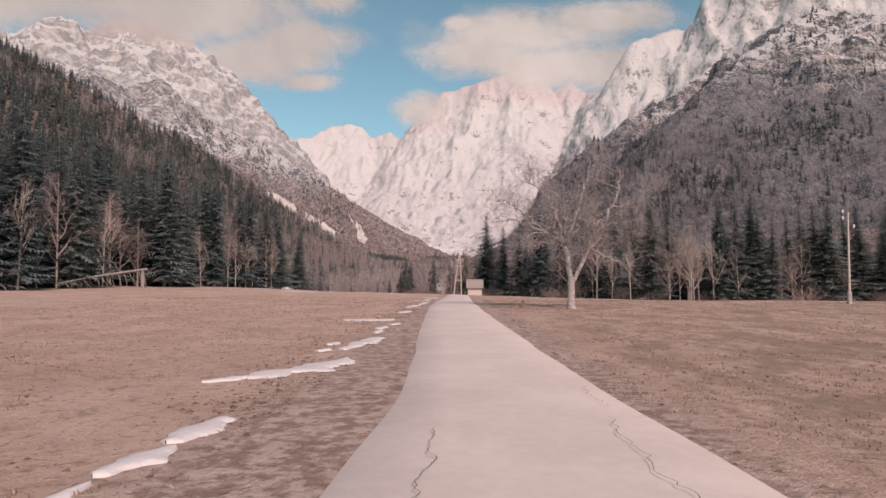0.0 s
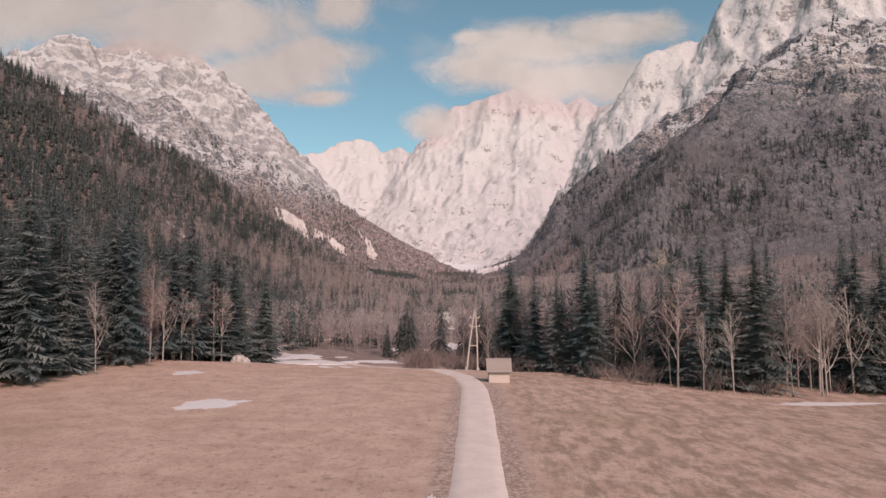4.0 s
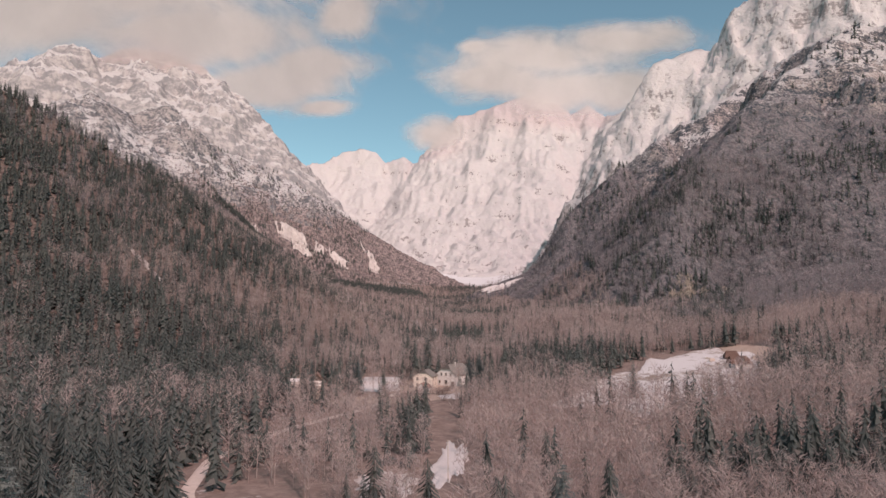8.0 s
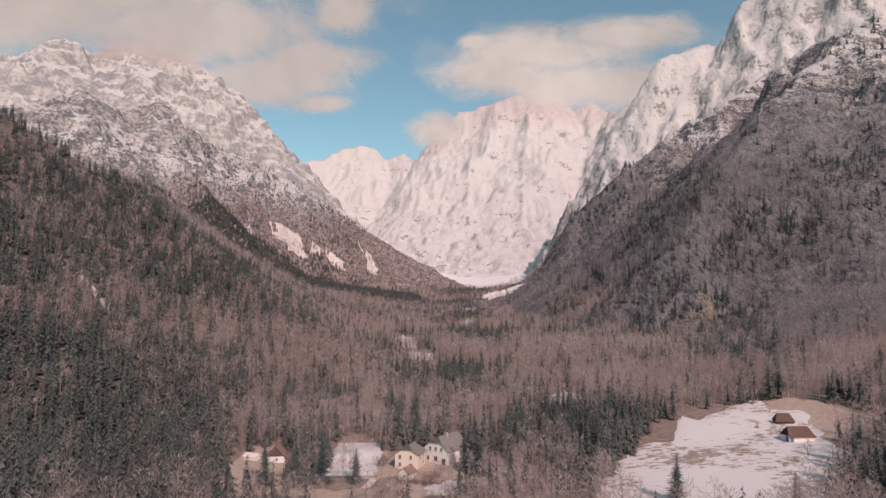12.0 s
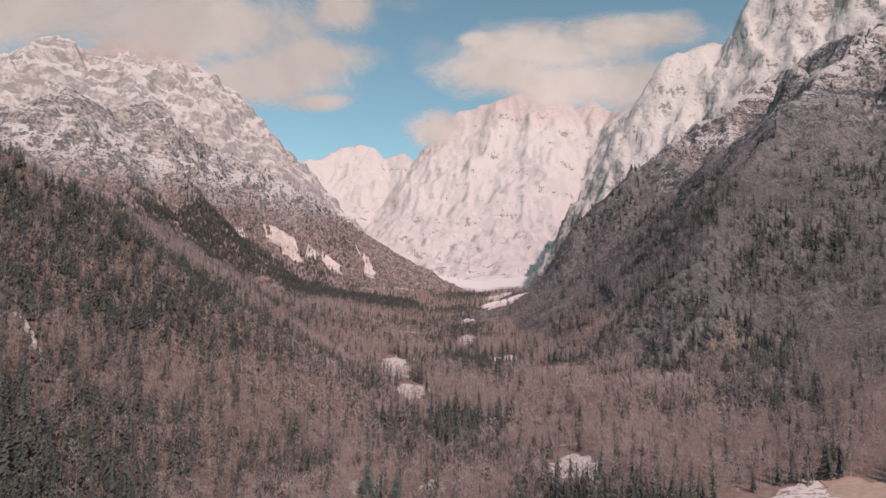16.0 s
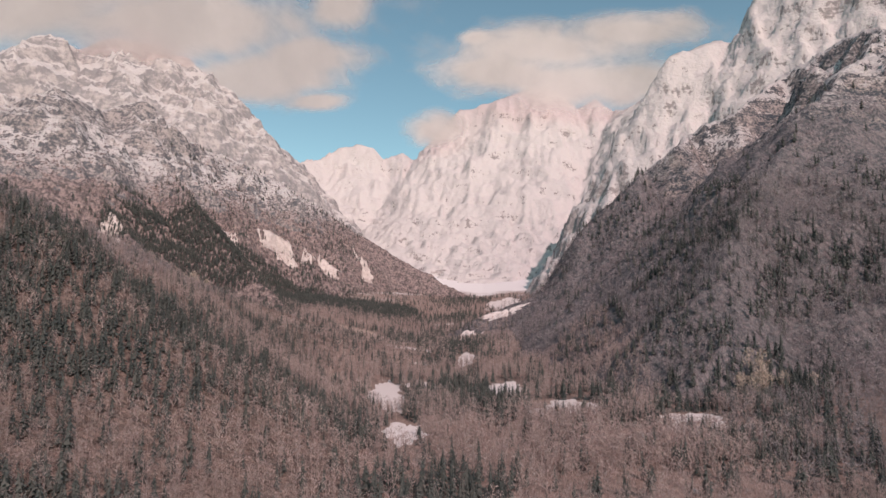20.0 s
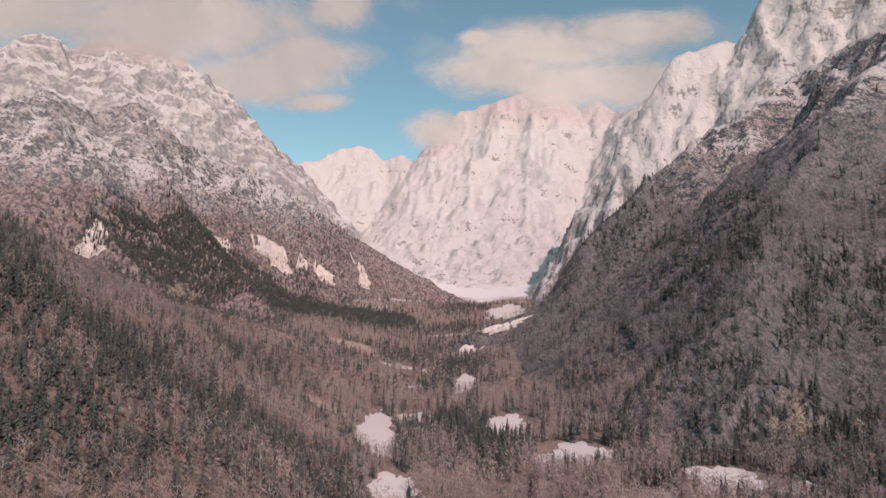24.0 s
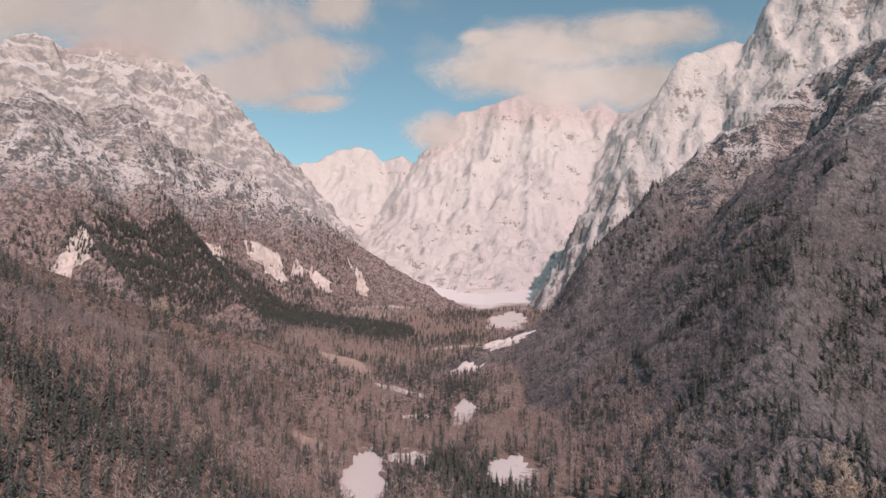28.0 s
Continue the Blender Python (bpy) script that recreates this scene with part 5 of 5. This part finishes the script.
def lone_tree():
    """The old fruit tree: a trunk that forks low, a wide crown, one stem leaning far out."""
    h = thing("fruit_tree", 6.95, 39.7, 0, "old leafless grey fruit tree with a forked trunk", "tree", float(floor_z(6.95, 39.7)) - 0.05)
    rnd = random.Random(8)
    bm = bmesh.new()
    tube(bm, [(0.03, 0, -0.3), (0.02, 0, 0.08), (0.0, 0, 0.5), (0.04, 0.02, 1.1), (0.02, 0, 1.6), (0.08, 0, 2.0)], [0.36, 0.29, 0.235, 0.215, 0.23, 0.20], 12)
    tube(bm, [(0.04, 0, 1.75), (-0.10, 0.04, 2.5), (-0.14, 0.02, 3.1), (-0.30, 0.05, 3.8), (-0.34, 0.05, 4.2)], [0.19, 0.16, 0.17, 0.15, 0.13], 10)
    tube(bm, [(0.14, 0, 1.7), (0.38, -0.02, 2.2), (0.72, -0.05, 2.9), (0.95, -0.05, 3.4), (1.15, -0.08, 3.9)], [0.15, 0.13, 0.13, 0.12, 0.115], 10)
    part("trunk", bm, ORCHARD_BARK, h)
    limbs = [([(-0.3, 0, 4.0), (-1.5, -0.3, 4.7), (-2.4, -0.5, 5.1), (-3.4, -0.6, 5.5), (-4.8, -0.5, 5.4)], 0.12, 12),
             ([(-1.4, -0.25, 4.65), (-2.7, 0.4, 6.0), (-3.7, 0.6, 6.7), (-4.6, 0.8, 7.1)], 0.075, 9),
             ([(-0.33, 0.05, 4.1), (-0.9, 0.3, 6.2), (-1.25, 0.3, 7.2), (-1.3, 0.4, 8.2), (-0.6, 0.5, 9.1)], 0.12, 12),
             ([(-1.1, 0.3, 6.9), (-1.9, 0.0, 7.6), (-2.8, -0.2, 8.1)], 0.06, 8),
             ([(-0.32, 0.05, 4.1), (0.35, -0.3, 6.0), (0.6, -0.4, 7.1), (1.1, -0.4, 8.4), (1.2, -0.3, 9.5)], 0.11, 11),
             ([(-0.2, 0.05, 4.0), (0.5, 0.5, 5.3), (1.0, 0.8, 6.4), (1.9, 1.1, 7.2)], 0.09, 10),
             ([(1.12, -0.08, 3.8), (2.0, -0.2, 5.0), (2.4, -0.3, 6.2), (2.9, -0.3, 7.2), (3.1, -0.2, 8.8)], 0.12, 11),
             ([(2.4, -0.3, 6.2), (3.4, -0.7, 6.5), (4.6, -1.0, 6.9), (5.4, -1.1, 6.9)], 0.055, 8),
             ([(2.1, -0.2, 5.2), (3.2, 0.3, 5.5), (4.4, 0.5, 5.6)], 0.055, 8),
             ([(1.1, -0.1, 3.8), (2.3, -0.6, 3.2), (3.8, -0.9, 2.6)], 0.06, 6),
             ([(1.15, -0.08, 3.9), (2.2, 0.7, 4.5), (3.4, 1.5, 4.7)], 0.06, 8),
             ([(-0.3, 0.05, 3.7), (-0.6, 1.2, 4.9), (-0.8, 2.2, 6.0), (-0.9, 2.9, 7.0)], 0.09, 10),
             ([(-0.3, 0.05, 3.9), (-0.5, -1.3, 5.0), (-0.9, -2.4, 6.0), (-1.2, -3.2, 6.6)], 0.08, 10),
             ([(1.0, -0.08, 3.6), (1.1, -1.3, 4.8), (1.5, -2.4, 5.8)], 0.07, 9),
             ([(1.5, -0.1, 4.3), (1.6, 0.9, 5.8), (1.7, 1.8, 7.3)], 0.07, 9),
             ([(-0.3, 0, 3.9), (-1.8, -0.4, 4.2), (-2.9, -0.6, 3.8)], 0.055, 7),
             ([(-0.1, 0.03, 3.2), (0.5, -0.2, 3.5), (1.1, -0.3, 3.3)], 0.06, 4)]
    for line, radius, shoots in limbs:
        part("limb", fruit_limb(rnd, line, radius, int(shoots * 1.4)), ORCHARD_BARK, h)
    return h


def soil_heap():
    """A small dark heap with a low ragged ridge of turned turf beside it."""
    h = thing("soil_heap", 3.9, 39.0, 0, "small dark heap of soil under the fruit tree", "soil heap", float(floor_z(3.9, 39.0)))
    rnd = random.Random(14)
    bm = bmesh.new()
    bmesh.ops.create_cone(bm, cap_ends=True, segments=9, radius1=0.30, radius2=0.03, depth=0.55, matrix=Matrix.Translation((0, 0, 0.2)))
    bmesh.ops.subdivide_edges(bm, edges=bm.edges, cuts=2)
    for v in bm.verts:
        v.co += Vector((rnd.gauss(0, 0.02), rnd.gauss(0, 0.02), rnd.gauss(0, 0.015)))
    part("heap", bm, SOIL, h)
    for k in range(12):
        bm = bmesh.new()
        bmesh.ops.create_icosphere(bm, subdivisions=1, radius=rnd.uniform(0.07, 0.13))
        for v in bm.verts:
            v.co = Vector((v.co.x * 1.3, v.co.y, v.co.z * 0.9)) * rnd.uniform(0.8, 1.25)
        part("turf", bm, SOIL, h).location = (-0.55 - 0.12 * k, 0.25 + rnd.gauss(0, 0.05), 0.04)
    return h


soil_heap()
lone_tree()


def join_mesh(name, bm, material):
    me = bpy.data.meshes.new(name)
    bm.to_mesh(me)
    bm.free()
    me.materials.append(material)
    return me


def spruce_crown(seed):
    """Whorls of drooping boughs, each a spine with hanging side sprays, for a tree of height 1."""
    r = random.Random(seed)
    v, f = [], []

    def tri(a, b, c):
        k = len(v)
        v.extend([a, b, c])
        f.append((k, k + 1, k + 2))

    z = 0.08
    lop = [r.uniform(0.75, 1.15) for _ in range(8)]
    while z < 0.985:
        reach = 0.18 * (1 - z) ** 0.8 + 0.008
        n = 8 if z < 0.7 else 6
        a0 = r.random() * 6.28
        for k in range(n):
            if r.random() < 0.12:
                continue
            a = a0 + 6.283 * k / n + r.uniform(-0.35, 0.35)
            ln = reach * r.uniform(0.5, 1.15) * lop[int(a / 6.2832 * 8) % 8]
            ca, sa = math.cos(a), math.sin(a)
            sag = r.uniform(0.25, 0.6)
            lift = r.uniform(0.1, 0.35)

            def at(t, side=0.0, down=0.0):
                rr = ln * t
                return (ca * rr - sa * side, sa * rr + ca * side, z + 0.012 - sag * ln * t + lift * ln * t * t - down)

            steps = 8 if ln > 0.06 else 4
            w = 0.006
            tri(at(0, -w), at(0, w), at(1))
            for i in range(steps):
                t = (i + 0.8) / steps
                sp = (0.30 * ln * (1.15 - t) + 0.008) * r.uniform(0.5, 1.3)
                for sg in (-1, 1):
                    tri(at(t - 0.08), at(t + 0.06), at(t + 0.16, sg * sp, 0.45 * sp * r.uniform(0.3, 1.3)))
        z += 0.019 * r.uniform(0.8, 1.2) * (1.15 - 0.5 * z)
    return mesh_from("spruce_crown", v, f, NEEDLE)


def stem_mesh(top, radius):
    bm = bmesh.new()
    tube(bm, [(0, 0, -0.03), (0, 0, 0.3), (0, 0, top)], [radius, radius * 0.7, radius * 0.15], 6)
    return join_mesh("stem", bm, BARK_GREY)


def bare_crown(seed, spread_):
    rnd = random.Random(seed)
    bm = bmesh.new()
    for k in range(11):
        z = 0.22 + 0.66 * k / 11
        a = rnd.random() * 6.283
        d = Vector((math.cos(a) * spread_, math.sin(a) * spread_, 0.75))
        branch_mesh(bm, rnd, Vector((0, 0, z)), d, 0.40 * (1.12 - z), 0.0075 * (1.1 - z) + 0.001, 1, 3, 0.05, 0.42, 3, 4, 3)
    return join_mesh("bare_crown", bm, TWIG)


def bush_crown(seed):
    rnd = random.Random(seed)
    bm = bmesh.new()
    for k in range(16):
        a = rnd.random() * 6.283
        d = Vector((math.cos(a) * rnd.uniform(0.1, 0.8), math.sin(a) * rnd.uniform(0.1, 0.8), 1))
        branch_mesh(bm, rnd, Vector((rnd.gauss(0, 0.12), rnd.gauss(0, 0.12), -0.02)), d, rnd.uniform(0.6, 1.0), 0.012, 1, 2, 0.03, 0.4, 3, 5, 3)
    return join_mesh("bush_twigs", bm, TWIG)


BIRCH_CROWNS = [bare_crown(s, 0.45) for s in (31, 32, 33)]
for me in BIRCH_CROWNS:
    me.materials[0] = PALE_TWIG
LARCH_TWIG = simple("pale_straw_twigs", (0.40, 0.325, 0.27), (0.62, 0.52, 0.44), 3, 0.95, 0.4, 0.01)
PALE_TREES = [mesh_from("pale_crown", *bare_shape(s, 40, 170, 0.007), LARCH_TWIG) for s in (41, 42, 43)]
SPRUCE_MESHES = [spruce_crown(s) for s in range(4)]
SPRUCE_STEM, BARE_STEM = stem_mesh(0.96, 0.013), stem_mesh(0.97, 0.010)
BARE_MESHES = [bare_crown(s, 0.35 + 0.15 * (s % 3)) for s in range(5)]
BUSH_MESHES = [bush_crown(s) for s in range(4)]


def tree_thing(name, x, y, tall, wide, crown, stem, label, group, rnd):
    h = new(name)
    h.matrix_world = pose(x, y, float(land_z(x, y)) - 0.25, rnd.gauss(0, 1.2), rnd.gauss(0, 1.2), rnd.random() * 360) @ Matrix.Diagonal((tall * wide, tall * wide, tall, 1))
    if stem:
        new("trunk", stem).parent = h
    new("crown" if stem else "branch_clump", crown).parent = h
    return tagged(h, label, "tree" if stem else "bush", group)


def edge_trees():
    rnd = random.Random(21)
    count = 0
    p = scatter(-82, 96, 44, 178, 3.7)
    x, y = p[:, 0], p[:, 1]
    ok = near_band(p) & ~open_ground(p)
    for (px, py) in p[ok]:
        deep = min(py - field_edge(px), 9.0 if px > -46 else max(-46 - px, 0.0) * 1.2)
        u = rnd.random()
        clump = vnoise(px / 13, py / 13, 77)
        if px < -38:
            kind = "bush" if deep < 2.0 and u < 0.6 else "spruce" if u < 0.74 and clump > 0.22 else "bare"
        elif px > 24:
            stand = 49 < px < 62 or px > 68 or 30 < px < 36
            kind = "bush" if deep < 4 and u < 0.8 else "spruce" if stand and u < 0.8 else "spruce" if u < 0.12 else "bare"
        elif px > 4:
            kind = "bush" if deep < 7 else "spruce" if u < 0.45 and clump > 0.45 else "bare"
        elif px > -22:
            kind = "bush" if u < 0.6 else "bare"
        else:
            kind = "spruce" if u < 0.6 and clump > 0.42 and deep > 2 else "bush" if deep < 3.4 and u < 0.9 else "bare"
        if kind == "spruce":
            tree_thing("spruce", px, py, rnd.uniform(15, 23) if px > -46 else rnd.uniform(19, 28), rnd.uniform(1.05, 1.45) if px > -46 else rnd.uniform(0.8, 1.15), SPRUCE_MESHES[rnd.randrange(4)], SPRUCE_STEM, "tall dark green spruce at the field edge", "spruces at the field edge", rnd)
        elif kind == "bare":
            tree_thing("bare_tree", px, py, rnd.uniform(9, 16) if px > -46 else rnd.uniform(10, 16), rnd.uniform(0.8, 1.15), BARE_MESHES[rnd.randrange(5)], BARE_STEM, "leafless grey-brown tree at the field edge", "bare trees at the field edge", rnd)
        else:
            tree_thing("bush", px, py, rnd.uniform(2.2, 4.6), rnd.uniform(0.9, 1.5), BUSH_MESHES[rnd.randrange(4)], None, "leafless brown bush at the field edge", "bushes at the field edge", rnd)
        count += 1
    return count


edge_trees()
BIRCH_STEM = stem_mesh(0.97, 0.011)
BIRCH_STEM.materials[0] = PALE_TWIG
rnd_birch = random.Random(12)
for k in range(26):
    if k < 19:
        x = rnd_birch.uniform(-60, -40)
        y = float(field_edge(x)) + rnd_birch.uniform(0.5, 3.0)
    else:
        x = rnd_birch.uniform(12, 64)
        y = float(field_edge(x)) + rnd_birch.uniform(0.8, 3.0)
    tree_thing("birch", x, y, rnd_birch.uniform(10, 16), rnd_birch.uniform(0.6, 0.9), BIRCH_CROWNS[k % 3], BIRCH_STEM, "slender leafless birch with a pale trunk at the field edge", "birches at the field edge", rnd_birch)
rnd_pale = random.Random(3)
for k in range(9):
    tree_thing("pale_tree", -485 + rnd_pale.gauss(0, 13), 1330 + rnd_pale.gauss(0, 9), rnd_pale.uniform(20, 29), 1.2, PALE_TREES[k % 3], BARE_STEM, "pale leafless tree on the crest of the wooded hill", "pale trees on the hill crest", rnd_pale)
for k in range(12):
    tree_thing("pale_tree", 212 + rnd_pale.gauss(0, 14), 737 + rnd_pale.gauss(0, 7), rnd_pale.uniform(16, 23), 1.1, PALE_TREES[k % 3], BARE_STEM, "pale leafless trees among dark spruces at the mountain foot", "pale trees at the mountain foot", rnd_pale)
rnd_yard = random.Random(5)
for x, y, tall in ((-60.5, 372, 12), (-52, 375, 14), (-63, 380, 9), (-40.5, 377, 10), (-38, 449, 19), (-27, 446, 18), (-71, 372, 13), (-3, 392, 13), (2, 386, 15), (-66, 430, 9), (126, 372, 15), (133, 376, 11), (88, 336, 9), (60, 350, 12)):
    tree_thing("spruce", x, y, tall * 1.25, 1.3, SPRUCE_MESHES[rnd_yard.randrange(4)], SPRUCE_STEM, "dark green spruce standing near the hamlet", "spruces near the hamlet", rnd_yard)
for x, y, tall in ((-30, 409, 9), (-33, 388, 7), (-20, 376, 6), (112, 378, 9), (118, 374, 10), (-70, 412, 8), (-8, 388, 12), (4, 398, 13)):
    tree_thing("bare_tree", x, y, tall, 1.4, BARE_MESHES[rnd_yard.randrange(5)], BARE_STEM, "leafless brown tree standing near the hamlet", "bare trees near the hamlet", rnd_yard)

for k in range(70):
    x, y = rnd_yard.uniform(-85, 15), rnd_yard.uniform(352, 384)
    if abs(x + 40) < 14 and y > 372:
        continue
    tree_thing("bush", x, y, rnd_yard.uniform(2.0, 4.5), rnd_yard.uniform(1.0, 1.6), BUSH_MESHES[rnd_yard.randrange(4)], None, "leafless pinkish-brown bush below the hamlet", "bushes below the hamlet", rnd_yard)
for k in range(46):
    x, y = -9 + rnd_yard.gauss(0, 4.0), rnd_yard.uniform(152, 205)
    x -= (y - 170) * 0.12
    if x < -17 or abs(x + 6) < 0.8:
        continue
    tree_thing("bush", x, y, rnd_yard.uniform(2.8, 4.8), rnd_yard.uniform(0.9, 1.4), BUSH_MESHES[rnd_yard.randrange(4)], None, "tall leafless pinkish bush beside the stream", "bushes along the stream", rnd_yard)
for x, y in ((-33, 405), (-35, 398), (-30, 415), (-33, 421), (-4, 400), (3, 405), (5, 412), (-78, 400), (-82, 408), (-64, 440), (-58, 444), (-50, 446), (-45, 443), (-28, 440), (-70, 446)):
    tree_thing("bush", x, y, rnd_yard.uniform(3, 6), 1.3, BUSH_MESHES[rnd_yard.randrange(4)], None, "tall leafless bush between the houses and the woods", "bushes beside the houses", rnd_yard)


# ---- dry grass tufts, clods ----
def tufts(name, area, count, tall, material, label, keep, seed, blades=7):
    r = np.random.RandomState(seed)
    x, y = r.uniform(area[0], area[1], count), area[2] + (area[3] - area[2]) * r.rand(count) ** 1.6
    ok = keep(x, y)
    x, y = x[ok], y[ok]
    n = len(x)
    z = floor_z(x, y)
    x, y, z = (np.repeat(a, blades) for a in (x, y, z))
    a = r.rand(n * blades) * 6.283
    ln = tall * (0.4 + r.rand(n * blades))
    x, y = x + r.randn(len(x)) * 0.05, y + r.randn(len(x)) * 0.05
    w = 0.012
    out = ln * (0.3 + 0.8 * r.rand(len(x)))
    p0 = np.stack([x - np.sin(a) * w, y + np.cos(a) * w, z - 0.01], -1)
    p1 = np.stack([x + np.sin(a) * w, y - np.cos(a) * w, z - 0.01], -1)
    p2 = np.stack([x + np.cos(a) * out, y + np.sin(a) * out, z + ln * 0.7], -1)
    v = np.stack([p0, p1, p2], 1).reshape(-1, 3)
    f = np.arange(len(v)).reshape(-1, 3)
    return tagged(new(name, mesh_from(name, v, f, material)), label, "grass", kind="stuff")


TUFT = woods_material("dry_tufts", (0.24, 0.155, 0.115), (0.44, 0.31, 0.24), (0.52, 0.40, 0.33), 0.2)
off_road = lambda x, y: (abs(x) > 2.6) & (fbm(x, y, 3.0, 3, 19) > 0.42)
tufts("dry_grass", (-26, 30, 1, 70), 36000, 0.055, TUFT, "short dry beige grass on the field", off_road, 3, 5)
CLOD = woods_material("soil_clods", (0.13, 0.085, 0.065), (0.24, 0.165, 0.135), (0.36, 0.28, 0.24), 0.0)


def clods():
    """Loose clods and stones on the verge."""
    r = np.random.RandomState(9)
    n = 9000
    y = 1 + 60 * r.rand(n) ** 1.5
    x = np.where(r.rand(n) < 0.7, -2.2 - 2.2 * r.rand(n) ** 1.4, 2.3 + 1.2 * r.rand(n) ** 2)
    x, y = np.concatenate([x, r.uniform(-24, 26, 26000)]), np.concatenate([y, 1.5 + 62 * r.rand(26000) ** 1.4])
    keep = (fbm(x, y, 1.6, 4, 6) + 0.10 * r.randn(len(x)) > 0.56) & (abs(x) > 2.3)
    x, y = x[keep], y[keep]
    s = (0.008 + 0.034 * r.rand(len(x)) ** 3) * (1 + 0.012 * y)
    base = np.array([(1, 0, 0), (-0.5, 0.87, 0), (-0.5, -0.87, 0), (0.1, 0.1, 0.9), (0, 0, -0.6)])
    f0 = np.array([(0, 1, 3), (1, 2, 3), (2, 0, 3), (1, 0, 4), (2, 1, 4), (0, 2, 4)])
    a = r.rand(len(x)) * 6.283
    bx, by = base[:, 0] * np.cos(a)[:, None] - base[:, 1] * np.sin(a)[:, None], base[:, 0] * np.sin(a)[:, None] + base[:, 1] * np.cos(a)[:, None]
    v = np.stack([x[:, None] + bx * s[:, None] * 1.5, y[:, None] + by * s[:, None], floor_z(x, y)[:, None] + base[:, 2] * s[:, None] * 0.8], -1).reshape(-1, 3)
    f = (f0[None] + (np.arange(len(x)) * 5)[:, None, None]).reshape(-1, 3)
    tagged(new("soil_clods", mesh_from("soil_clods", v, f, CLOD)), "dark clods and thatch lying over the dry field", "soil", kind="stuff")


clods()
